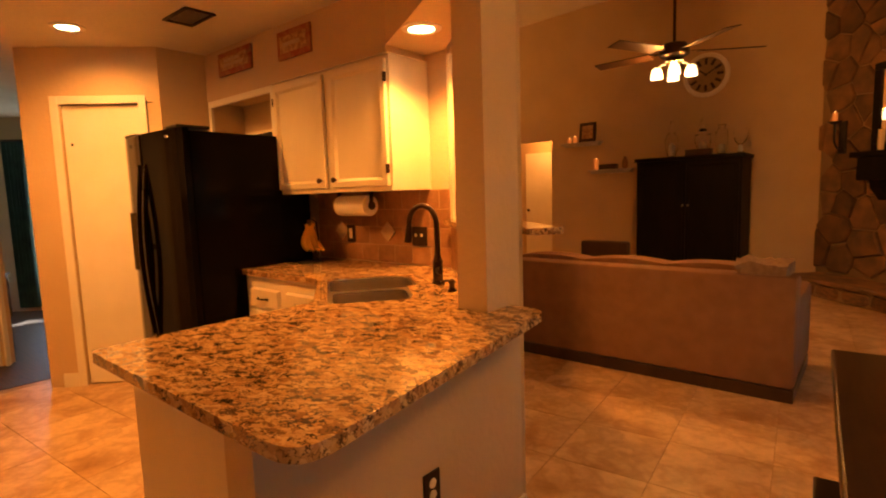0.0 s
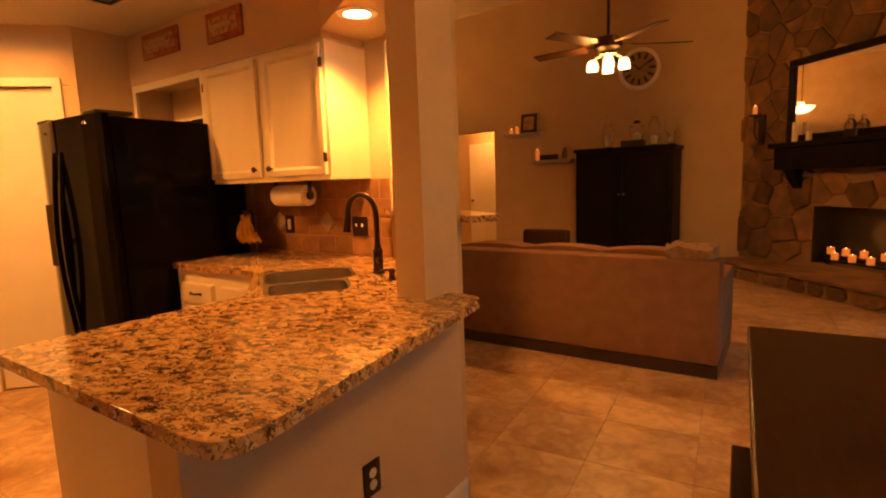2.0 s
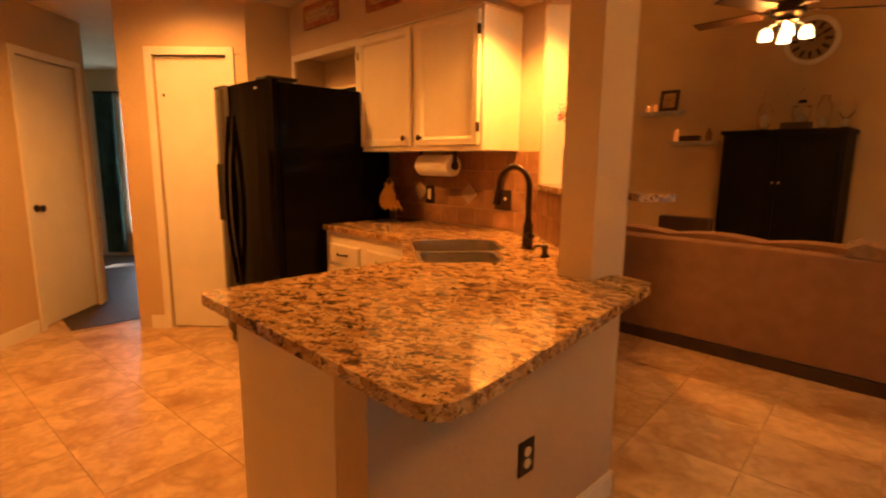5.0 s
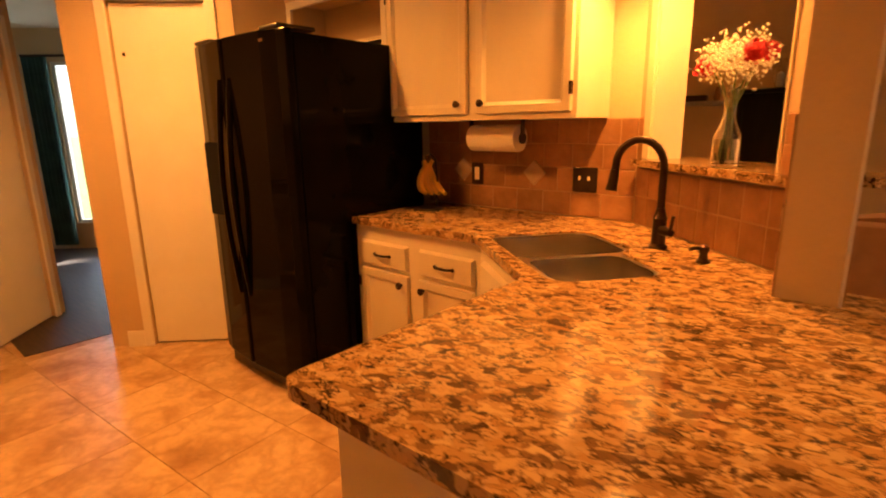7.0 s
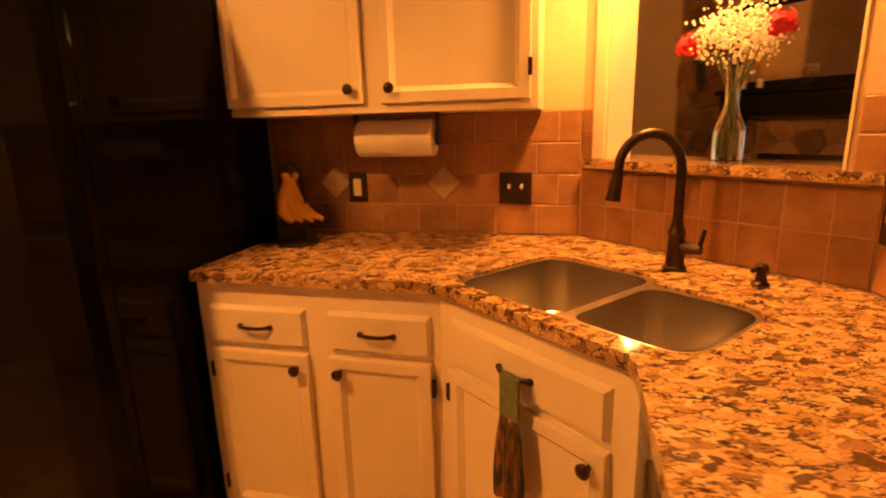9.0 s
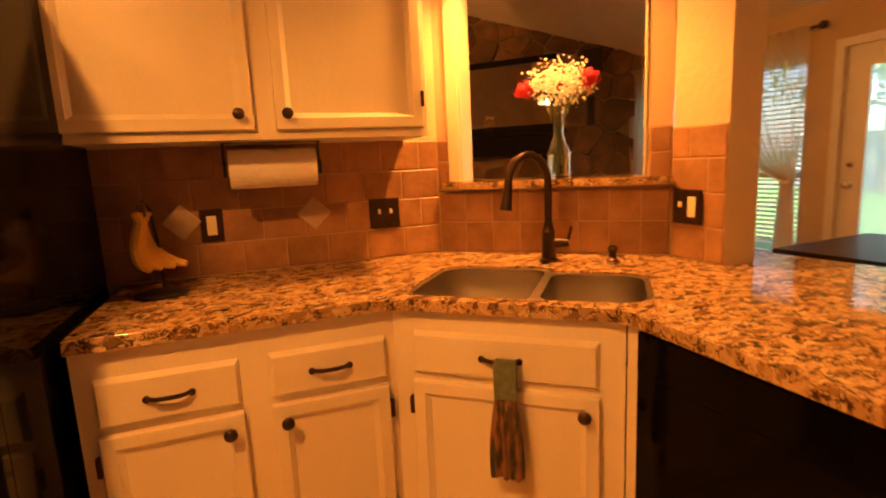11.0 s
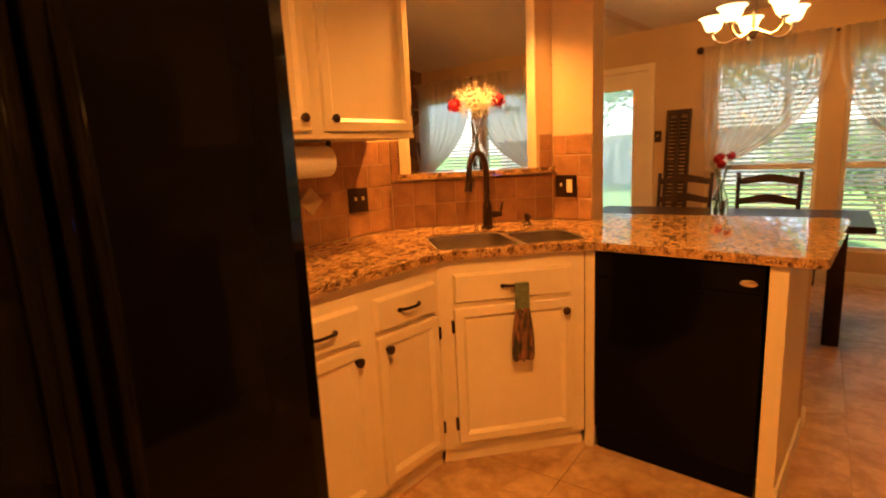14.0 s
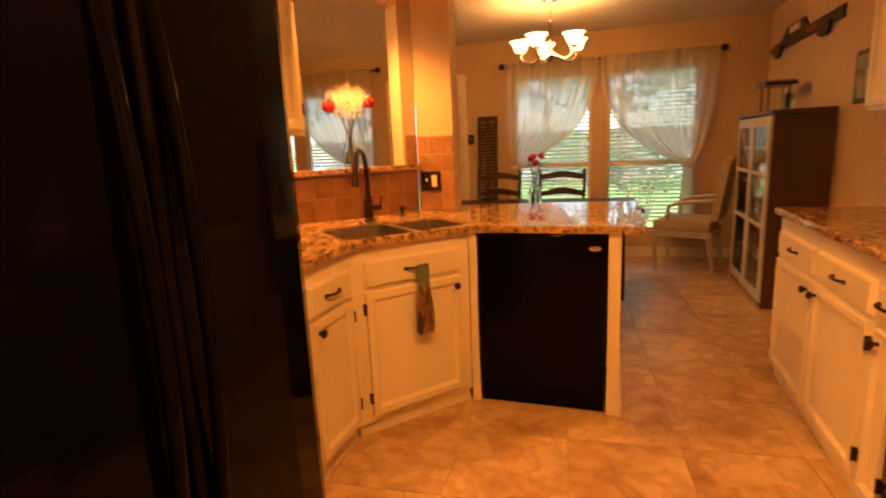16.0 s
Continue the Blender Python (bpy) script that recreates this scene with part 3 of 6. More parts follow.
def refrigerator():
    # front towards -y
    f = thing("refrigerator", pose(-3.875, 1.985, 0), "black textured side-by-side refrigerator with long curved handles", "refrigerator")
    W, D, Z = 0.835, 0.86, 1.75
    part("case", boxes((0.005, W - 0.005, 0.06, D, 0.03, Z), bevel=0.006), BLACK, f)
    part("kick_grille", boxes((0.02, W - 0.02, 0.03, 0.058, 0.01, 0.09), bevel=0.003), BLACKP, f)
    bm = bmesh.new()
    prism(bm, [(0.0, 0.055), (0.0, 0.012), (0.09, -0.008), (0.335, -0.03), (0.352, -0.025), (0.356, 0.055)], 0.10, Z + 0.015)
    left = soft_edges(part("freezer_door", bm, BLACK, f), 0.006)
    bm = bmesh.new()
    prism(bm, [(0.364, 0.055), (0.367, -0.026), (0.382, -0.031), (0.68, -0.018), (0.79, 0.0), (W, 0.02), (W, 0.055)], 0.10, Z + 0.015)
    right = soft_edges(part("fresh_food_door", bm, BLACK, f), 0.006)
    for x, p in ((0.312, left), (0.408, right)):
        pts = [(x, -0.026 - 0.038 * math.sin(math.pi * t), 0.50 + 1.08 * t) for t in [i / 14 for i in range(15)]]
        part("handle", tube(bmesh.new(), pts, 0.014, 10), BLACK, p, "long bowed black handle", smooth=True)
    d = part("dispenser", boxes((0.06, 0.25, -0.0205, -0.008, 0.90, 1.28)), BLACK, left, "black water dispenser panel")
    part("hinge_cover", boxes((0.04, 0.20, -0.005, 0.16, Z + 0.015, Z + 0.035), bevel=0.008), BLACKP, f)
    part("hinge_cover", boxes((W - 0.18, W - 0.03, -0.0, 0.20, Z + 0.015, Z + 0.035), bevel=0.008), BLACKP, f)
    part("badge", boxes((W - 0.22, W - 0.12, -0.018, -0.0, Z - 0.035, Z - 0.022)), CHROME, right, "small chrome badge")


refrigerator()

# ---- living room large things ----


def sofa():
    s = thing("sofa", pose(-2.565, 4.30, 0), "taupe microfibre sofa seen from its tall flat back", "sofa")
    W = 2.23
    part("base_rail", boxes((0.03, W, 0.0, 0.9, 0.0, 0.085), bevel=0.006), DARKWOOD, s, "dark wooden base rail")
    part("backrest", boxes((0, W, 0.0, 0.20, 0.0855, 0.78), bevel=0.025), SOFA, s, smooth=True)
    part("seat_base", boxes((0.02, W - 0.02, 0.201, 0.92, 0.0855, 0.40), bevel=0.02), SOFA, s)
    for x in (0.0, W - 0.2):
        part("armrest", boxes((x, x + 0.2, 0.202, 0.94, 0.0855, 0.62), bevel=0.03), SOFA, s, smooth=True)
    for i in range(3):
        x0, x1 = 0.205 + i * 0.61, 0.205 + (i + 1) * 0.61 - 0.005
        part("seat_cushion", boxes((x0, x1, 0.203, 0.93, 0.4005, 0.53), bevel=0.04), SOFA, s, smooth=True)
        bm = boxes((x0, x1, 0.16, 0.36, 0.531, 0.806))
        bmesh.ops.subdivide_edges(bm, edges=bm.edges, cuts=5, use_grid_fill=True)
        for v in bm.verts:
            k = 1 - ((v.co.x - (x0 + x1) / 2) / (x1 - x0) * 2) ** 2
            v.co.z += 0.012 * k * (1 if v.co.z > 0.7 else 0) - (0.014 * (1 - k) if v.co.z > 0.8 else 0)
        part("back_cushion", bm, SOFA, s, smooth=True)


sofa()


def armoire():
    a = thing("armoire", pose(-2.64, 8.06, 0), "black painted wooden armoire with two doors", "armoire")
    W, D, Z = 1.37, 0.62, 1.73
    part("body", boxes((0.03, W - 0.03, 0.02, D, 0.08, Z - 0.05), bevel=0.004), ARMOIREM, a)
    part("cornice", boxes((0.0, W, -0.015, D, Z - 0.0495, Z), bevel=0.012), ARMOIREM, a)
    part("plinth", boxes((0.015, W - 0.015, 0.005, D, 0, 0.0795), bevel=0.005), ARMOIREM, a)
    for x in (0.06, W / 2 + 0.003):
        w = W / 2 - 0.063
        d = raised_door("door", w, Z - 0.20, a, (x, 0.019, 0.11), mat=ARMOIREM)
        kx = w - 0.03 if x < 0.3 else 0.03
        part("knob", lathe(bmesh.new(), [(0.008, 0), (0.014, 0.02), (0, 0.026)], 12, m=pose(kx, -0.02, 0.97, 90)), CHROME, d, "small metal knob", smooth=True)


armoire()


def dining_table():
    t = thing("dining_table", pose(0.025, 1.03, 0, 0, 0, 4), "long dark espresso wood dining table", "table")
    W, L, Z = 0.84, 1.81, 0.77
    part("tabletop", boxes((0, W, 0, L, Z - 0.04, Z), bevel=0.008), TABLEWOOD, t)
    part("apron", boxes((0.14, W - 0.14, 0.14, 0.16, Z - 0.13, Z - 0.041), (0.14, W - 0.14, L - 0.16, L - 0.14, Z - 0.13, Z - 0.041), (0.14, 0.16, 0.161, L - 0.161, Z - 0.13, Z - 0.041), (W - 0.16, W - 0.14, 0.161, L - 0.161, Z - 0.13, Z - 0.041)), TABLEWOOD, t)
    for x in (0.12, W - 0.21):
        for y in (0.12, L - 0.21):
            part("leg", boxes((x, x + 0.09, y, y + 0.09, 0, Z - 0.0415), bevel=0.006), TABLEWOOD, t)


dining_table()

# ---- light fittings ----
lamp("fan_lamp", "POINT", pose(FAN[0], FAN[1], 2.29), 18, size=0.03)
lamp("chandelier_lamp", "POINT", pose(*CHANDELIER, 2.10), 8.5, size=0.12)

# ---- backsplash ----
tile_cache = {}


def wall_tiles(wall, m, x0, x1, z0, z1, row=0.113, width=0.152, depth=0.0065, shift=0.5):
    """Tiles on a wall's face towards -y of the frame m, parts of that wall."""
    part("grout", boxes((x0, x1, -0.004, -0.001, z0, z1)), SPLASHGROUT, wall, m=m)
    z, k = z0, 0
    while z < z1 - 0.02:
        h = min(row, z1 - z)
        x = x0 - (width * shift if k % 2 else 0)
        while x < x1 - 0.01:
            a, b = max(x, x0), min(x + width, x1)
            if b - a > 0.02:
                key = (round(b - a, 3), round(h, 3))
                if key not in tile_cache:
                    bm = bmesh.new()
                    v = box(bm, 0.002, key[0] - 0.002, -depth, -0.0045, 0.002, key[1] - 0.002)
                    for q in v:
                        if q.co.y < -depth + 0.001:
                            q.co.x += 0.003 if q.co.x < key[0] / 2 else -0.003
                            q.co.z += 0.003 if q.co.z < key[1] / 2 else -0.003
                    bmesh.ops.recalc_face_normals(bm, faces=bm.faces)
                    me = bpy.data.meshes.new("backsplash_tile")
                    bm.to_mesh(me)
                    bm.free()
                    me.materials.append(SPLASH)
                    tile_cache[key] = me
                o = new("tile", tile_cache[key])
                o.parent = wall
                o.matrix_basis = m @ pose(a, random.uniform(-0.001, 0.001), z, random.uniform(-0.5, 0.5), 0, 0)
            x += width
        z += row
        k += 1


north, diag, pillar = (bpy.data.objects[n] for n in ("wall_north", "wall_diagonal", "pillar"))
wall_tiles(north, pose(0, NORTH, 0), -3.085, BS_L[0] - 0.002, 0.917, 1.369)
wall_tiles(diag, pose(0, 0, 0), 0.004, DIAG_LEN - 0.004, 0.917, 1.16, row=0.122, width=0.11, shift=0)
wall_tiles(diag, pose(0, 0, 0), 0.004, 0.085, 1.17, 1.369, width=0.2)
wall_tiles(diag, pose(0, 0, 0), DIAG_LEN - 0.075, DIAG_LEN - 0.004, 1.17, 1.369, width=0.2)
wall_tiles(pillar, pose(-1.20, 2.376, 0, 0, 0, -90), 0.0, 0.222, 0.917, 1.36)
for x in (-2.82, -2.371):
    bm = boxes((-0.045, 0.045, -0.012, -0.0, -0.045, 0.045), bevel=0.003)
    d = part("inset_tile", bm, DIAMOND, north, "pale diamond-set accent tile", pose(x, NORTH - 0.008, 1.113, 0, 45, 0))

# pass-through sill and casing
sill = part("ledge", boxes((0.03, DIAG_LEN + 0.0, -0.05, 0.0, 1.171, 1.198), (0.101, DIAG_LEN - 0.086, 0.0, 0.13, 1.171, 1.198), (-0.05, DIAG_LEN + 0.09, 0.131, 0.27, 1.171, 1.198)), GRANITE, m=DIAG)
tagged(sill, "speckled granite ledge of the pass-through over the sink", "window sill")
c = thing("opening_casing", DIAG, "cream wooden casing round the pass-through", "casing")
part("jamb", boxes((0.05, 0.099, -0.012, -0.001, 1.199, 2.089), bevel=0.003), CAB, c)
part("jamb", boxes((0.1005, 0.108, -0.004, 0.13, 1.199, 2.085)), CAB, c)
part("jamb", boxes((DIAG_LEN - 0.094, DIAG_LEN - 0.0865, -0.004, 0.13, 1.199, 2.085)), CAB, c)

# ---- kitchen small things ----


def faucet():
    f = thing("faucet", DIAG @ Matrix.Translation((0.467, -0.16, 0.915)), "oil-rubbed bronze gooseneck pull-down kitchen faucet", "faucet")
    part("base", lathe(bmesh.new(), [(0.032, 0), (0.033, 0.008), (0.025, 0.014), (0.023, 0.10), (0.026, 0.105), (0.021, 0.115), (0.016, 0.13), (0.0155, 0.14)], 18), BRONZE, f, smooth=True)
    arc = [(0, 0, 0.13), (0, 0, 0.28)]
    arc += [(-0.035 * (1 - math.cos(a)), -0.075 * (1 - math.cos(a)), 0.28 + 0.095 * math.sin(a)) for a in [math.pi * i / 12 for i in range(1, 12)]]
    arc.append((-0.07, -0.15, 0.265))
    part("spout", tube(bmesh.new(), arc, 0.0135, 12), BRONZE, f, m=pose(0, 0, 0, 0, 0, -18), smooth=True)
    part("spray_head", tube(bmesh.new(), [(-0.07, -0.15, 0.270), (-0.072, -0.153, 0.24), (-0.075, -0.158, 0.205), (-0.0755, -0.159, 0.195)], 0.0145, 12, 0.022), BRONZE, f, m=pose(0, 0, 0, 0, 0, -18), smooth=True)
    h = part("handle", tube(bmesh.new(), [(0.018, 0, 0.065), (0.045, 0, 0.065), (0.072, 0, 0.066)], 0.018, 12, 0.013), BRONZE, f, smooth=True)
    part("lever", tube(bmesh.new(), [(0.066, 0, 0.07), (0.074, 0, 0.10), (0.079, 0.0, 0.125)], 0.006, 8), BRONZE, h, smooth=True)


def soap_dispenser():
    s = thing("soap_dispenser", DIAG @ Matrix.Translation((0.683, -0.135, 0.915)), "small bronze soap dispenser pump beside the sink", "soap dispenser")
    part("body", lathe(bmesh.new(), [(0.022, 0), (0.022, 0.005), (0.014, 0.012), (0.012, 0.03), (0.016, 0.036), (0.016, 0.05), (0.009, 0.056), (0, 0.057)], 14), BRONZE, s, smooth=True)
    part("nozzle", tube(bmesh.new(), [(0, 0, 0.045), (0, -0.03, 0.048), (0, -0.05, 0.044)], 0.006, 8), BRONZE, s, smooth=True)


faucet()
soap_dispenser()


def paper_towel():
    p = thing("paper_towel_holder", pose(-2.655, 2.79, 1.285), "white paper towel roll on a black under-cabinet holder", "paper towel")
    bm = bmesh.new()
    lathe(bm, [(0.02, 0.012), (0.062, 0.012), (0.064, 0.02), (0.064, 0.28), (0.062, 0.288), (0.02, 0.288)], 28, m=pose(0, 0, 0, 0, 90))
    part("roll", bm, PAPER, p, smooth=True)
    for x in (-0.006, 0.296):
        bm = bmesh.new()
        rod(bm, (x, 0, 0), (x + 0.01, 0, 0), 0.026)
        box(bm, x, x + 0.008, -0.012, 0.012, 0.0, 0.083)
        part("bracket", bm, BLACKP, p)
    part("mount_plate", boxes((-0.006, 0.31, -0.03, 0.03, 0.0831, 0.0849)), BLACKP, p)


paper_towel()
BANANA = material("ripe_banana", (0.80, 0.50, 0.06), 0.5, color2=(0.68, 0.38, 0.04), scale=8, bump=0.05)
BANANATIP = material("banana_stem", (0.12, 0.09, 0.03), 0.7)


def bananas():
    h = thing("banana_hanger", pose(-2.90, 2.74, 0.917), "black wire banana stand on the counter", "banana stand")
    bm = lathe(bmesh.new(), [(0.075, 0), (0.075, 0.008), (0, 0.012)], 20, at=(0.03, -0.05, 0))
    part("base", bm, BLACKP, h, smooth=True)
    part("stem", tube(bmesh.new(), [(0.03, 0.015, 0.008), (0.025, 0.03, 0.15), (0.015, 0.028, 0.26), (0.0, 0.005, 0.285), (0.0, -0.015, 0.27)], 0.005, 8), BLACKP, h, smooth=True)
    b = thing("bananas", pose(-2.90, 2.725, 1.175), "bunch of ripe yellow bananas hanging from a hook", "bananas")
    part("crown", boxes((-0.012, 0.012, -0.012, 0.012, -0.02, 0.022), bevel=0.004), BANANATIP, b)
    for i in range(4):
        a = -0.5 + 0.33 * i
        pts = [(0.01 * i - 0.015, 0.012 * (i - 1.5), -0.005)]
        for k in range(1, 10):
            t = k / 9
            pts.append((-0.03 * math.sin(t * 2.2) + (0.015 + 0.016 * i) * t * t * 2.0, (i - 1.5) * 0.03 * math.sin(t * 2.6), -0.005 - 0.205 * t ** 0.85 + 0.03 * t ** 4))
        bm = tube(bmesh.new(), pts, 0.018, 8)
        for v in bm.verts:
            d = (v.co - Vector(pts[0])).length
            k = min(1, 0.45 + d * 12) * (1 if d < 0.15 else max(0.35, 1 - (d - 0.15) * 10))
            c = min((Vector(p) for p in pts), key=lambda p: (p - v.co).length)
            v.co = c + (v.co - c) * k
        part("banana", bm, BANANA, b, smooth=True)


bananas()
IVORY = material("ivory_switch", (0.75, 0.66, 0.45), 0.4)


def wall_plate(m, w, kind, label):
    p = thing("wall_plate", m, label, "switch plate", "wall plates")
    pl = part("plate", boxes((-w / 2, w / 2, -0.007, 0, -0.058, 0.058), bevel=0.003), BRONZE, p)
    n = max(1, round(w / 0.07))
    for i in range(n):
        x = (i - (n - 1) / 2) * 0.046
        if kind[i] == "t":
            part("toggle", boxes((x - 0.005, x + 0.005, -0.018, -0.0072, -0.002, 0.016), bevel=0.002), IVORY, p, "ivory toggle")
        elif kind[i] == "r":
            part("rocker", boxes((x - 0.016, x + 0.016, -0.010, -0.0072, -0.034, 0.034), bevel=0.002), IVORY, p, "ivory rocker insert")
        else:
            for z in (-0.02, 0.02):
                part("socket", lathe(bmesh.new(), [(0.0165, 0), (0.0165, 0.003), (0, 0.004)], 16, m=pose(x, -0.0072, z, 90)), IVORY if kind[i] == "o" else BLACKP, p, "round outlet face")


wall_plate(pose(-2.725, NORTH - 0.0105, 1.095), 0.075, "r", "dark bronze outlet plate with ivory insert on backsplash tile")
wall_plate(pose(-2.10, NORTH - 0.0105, 1.093), 0.12, "tt", "dark bronze double switch plate with ivory toggles")
wall_plate(pose(-1.2105, 2.295, 1.095, 0, 0, -90), 0.12, "tr", "dark bronze plate with a toggle and a rocker")
wall_plate(pose(-1.07, 1.815, 0.40, 0, 0, 90), 0.078, "o", "black outlet plate on the half wall")
wall_plate(pose(EAST, 2.885, 1.365, 0, 0, 90) @ pose(0, 0, 0, 0, 0, 180), 0.075, "t", "dark switch plate beside the patio door")
TOWELG = material("sage_crochet_cotton", (0.16, 0.19, 0.12), 0.95, color2=(0.11, 0.14, 0.08), scale=60, bump=0.5, bump_scale=150)
TOWELP = material("printed_towel_cotton", (0.27, 0.13, 0.07), 0.95, color2=(0.05, 0.045, 0.035), scale=22, mix=(0.40, 0.58), stretch=(2.0, 2.0, 0.6), bump=0.3, bump_scale=120)


def kitchen_towel():
    t = thing("kitchen_towel", SINKFRONT @ pose(SINK_LEN / 2 + 0.02, -0.05, 0.764), "printed kitchen towel with green crocheted top hanging from handle", "towel")
    part("crochet_top", boxes((-0.03, 0.03, -0.012, -0.002, -0.095, 0.012), (-0.028, 0.028, -0.002, 0.008, 0.005, 0.012), bevel=0.004), TOWELG, t)
    for x0, k0 in ((-0.017, 0.0), (0.018, 1.3)):
        bm = bmesh.new()
        rows = []
        for k in range(13):
            f = k / 12
            z = -0.093 - 0.215 * f
            w = 0.011 + 0.017 * math.sin(math.pi * min(1, f * 0.62))
            rows.append([bm.verts.new((x0 + w * math.cos(2 * math.pi * i / 28) * (1 + 0.12 * math.cos(i * 1.9 + k0)), -0.008 + w * 0.55 * math.sin(2 * math.pi * i / 28) * (1 + 0.35 * math.cos(i * 1.57)), z + 0.006 * math.cos(i * 0.9 + k0) * f)) for i in range(28)])
        for a, b in zip(rows, rows[1:]):
            for i in range(28):
                bm.faces.new((a[i], a[(i + 1) % 28], b[(i + 1) % 28], b[i]))
        bm.faces.new(rows[-1])
        part("cloth_tail", bm, TOWELP, t, "gathered printed cloth tail", smooth=True)


kitchen_towel()
PETALW = material("white_floret", (0.85, 0.86, 0.82), 0.8, color2=(0.78, 0.77, 0.68), scale=30)
PETALR = material("red_carnation", (0.62, 0.02, 0.05), 0.7, color2=(0.42, 0.01, 0.03), scale=30)
STEM = material("green_stem", (0.12, 0.17, 0.06), 0.6)
WATER = glass_material("vase_water", (0.93, 0.96, 0.85))


def carnation(bm, c, r):
    for _ in range(60):
        d = Vector((random.gauss(0, 1), random.gauss(0, 1), random.gauss(0.3, 1))).normalized()
        k = r * random.uniform(0.65, 1.0)
        q = d.to_track_quat("Z", "Y")
        p = Vector(c) + d * k
        a = r * 0.34
        vs = [bm.verts.new(p + q @ Vector((a * math.cos(j * 2.09 + _), a * math.sin(j * 2.09 + _), random.uniform(-0.3, 0.3) * a))) for j in range(3)]
        bm.faces.new(vs)
    bmesh.ops.create_icosphere(bm, subdivisions=2, radius=r * 0.72, matrix=Matrix.Translation(c))


def bouquet(m, label, s=1.0, white=True, reds=((0.115, -0.02, 0.36), (-0.12, -0.03, 0.335), (0.02, 0.10, 0.37))):
    v = thing("flower_vase", m, label, "vase")
    prof = [(0.040, 0), (0.043, 0.01), (0.045, 0.07), (0.043, 0.10), (0.028, 0.135), (0.019, 0.165), (0.020, 0.22), (0.029, 0.265)]
    inner = [(max(r - 0.003, 0.001), max(z, 0.008)) for r, z in reversed(prof)]
    part("glass", lathe(bmesh.new(), [(r * s, z * s) for r, z in prof + inner + [(0, 0.008)]], 24), GLASS, v, "clear glass bottle vase", smooth=True)
    part("water", lathe(bmesh.new(), [(0, 0.0095 * s), (0.0395 * s, 0.0095 * s), (0.0415 * s, 0.07 * s), (0.040 * s, 0.09 * s), (0, 0.09 * s)], 20), WATER, v, smooth=True)
    bm = bmesh.new()
    for i in range(9):
        a = i * 2.4
        tube(bm, [(0.018 * math.cos(a) * s, 0.018 * math.sin(a) * s, 0.02 * s), (0.008 * math.cos(a + 1) * s, 0.008 * math.sin(a + 1) * s, 0.18 * s), (0.06 * math.cos(a) * s, 0.06 * math.sin(a) * s, 0.31 * s)], 0.0022, 5)
    part("stems", bm, STEM, v, "green stems")
    if white:
        bm = bmesh.new()
        for i in range(900):
            d = Vector((random.gauss(0, 1), random.gauss(0, 1), random.gauss(0.2, 0.8))).normalized() * random.uniform(0.3, 1.0)
            lump = 1 + 0.3 * noise.noise(d * 3)
            p = Vector((0, 0, 0.350)) + Vector((d.x * 0.135, d.y * 0.12, d.z * 0.10)) * lump
            bmesh.ops.create_icosphere(bm, subdivisions=1, radius=random.uniform(0.0028, 0.006), matrix=Matrix.Translation(p * s))
        tagged(part("white_filler", bm, PETALW, v, "clusters of tiny white filler flowers"), kind="stuff")
    for c in reds:
        bm = bmesh.new()
        carnation(bm, Vector(c) * s, 0.040 if white else 0.032)
        part("carnation", bm, PETALR, v, "red carnation head")
    return v


bouquet(DIAG @ pose(0.475, 0.06, 1.198), "clear glass vase with white filler flowers and red carnations", 1.0)
bouquet(pose(0.27, 1.89, 0.77, 0, 0, 40), "tall glass vase with dark red carnations on the table", 1.25, False, ((0.03, 0.01, 0.315), (-0.055, 0.03, 0.29), (0.07, -0.03, 0.325), (-0.01, -0.045, 0.33)))

SIGNR = material("distressed_red_wood", (0.30, 0.055, 0.03), 0.7, color2=(0.36, 0.16, 0.08), scale=25, mix=(0.4, 0.6))
SIGNP = material("faded_poster_paper", (0.52, 0.36, 0.18), 0.7, color2=(0.30, 0.14, 0.07), scale=35, mix=(0.4, 0.6))


def wall_sign(m, w, h, frame_mat, label, bars):
    s = thing("wall_sign", m, label, "sign", "signs on the soffit")
    part("board", boxes((0, w, -0.018, 0, 0, h), bevel=0.003), frame_mat, s)
    f = 0.035
    part("face", boxes((f, w - f, -0.021, -0.0185, f, h - f)), SIGNP if frame_mat is SIGNR else DARKWOOD, s, "faded printed face")
    for z, k in bars:
        part("lettering", boxes((w * 0.2, w * k, -0.0235, -0.0215, h * z - 0.012, h * z + 0.012)), SIGNR if frame_mat is not SIGNR else DIAMOND, s, "unreadable lettering bar")


wall_sign(pose(-3.74, 2.633, 2.235), 0.44, 0.16, SIGNR, "small distressed red wooden sign on the soffit", ((0.42, 0.8), (0.62, 0.7)))
wall_sign(pose(-2.98, 2.633, 2.215), 0.34, 0.17, SIGNR, "small red framed sign on the soffit", ((0.5, 0.72),))


def recessed_light(x, y, z, label):
    r = thing("recessed_light", pose(x, y, z), label, "ceiling light", "recessed lights")
    part("trim_ring", lathe(bmesh.new(), [(0.062, -0.001), (0.066, -0.010), (0.095, -0.006), (0.097, -0.001)], 28), TRIM, r, smooth=True)
    part("lens", lathe(bmesh.new(), [(0, -0.004), (0.061, -0.004), (0.061, -0.0015), (0, -0.0015)], 24), GLOW, r, "glowing warm lens")


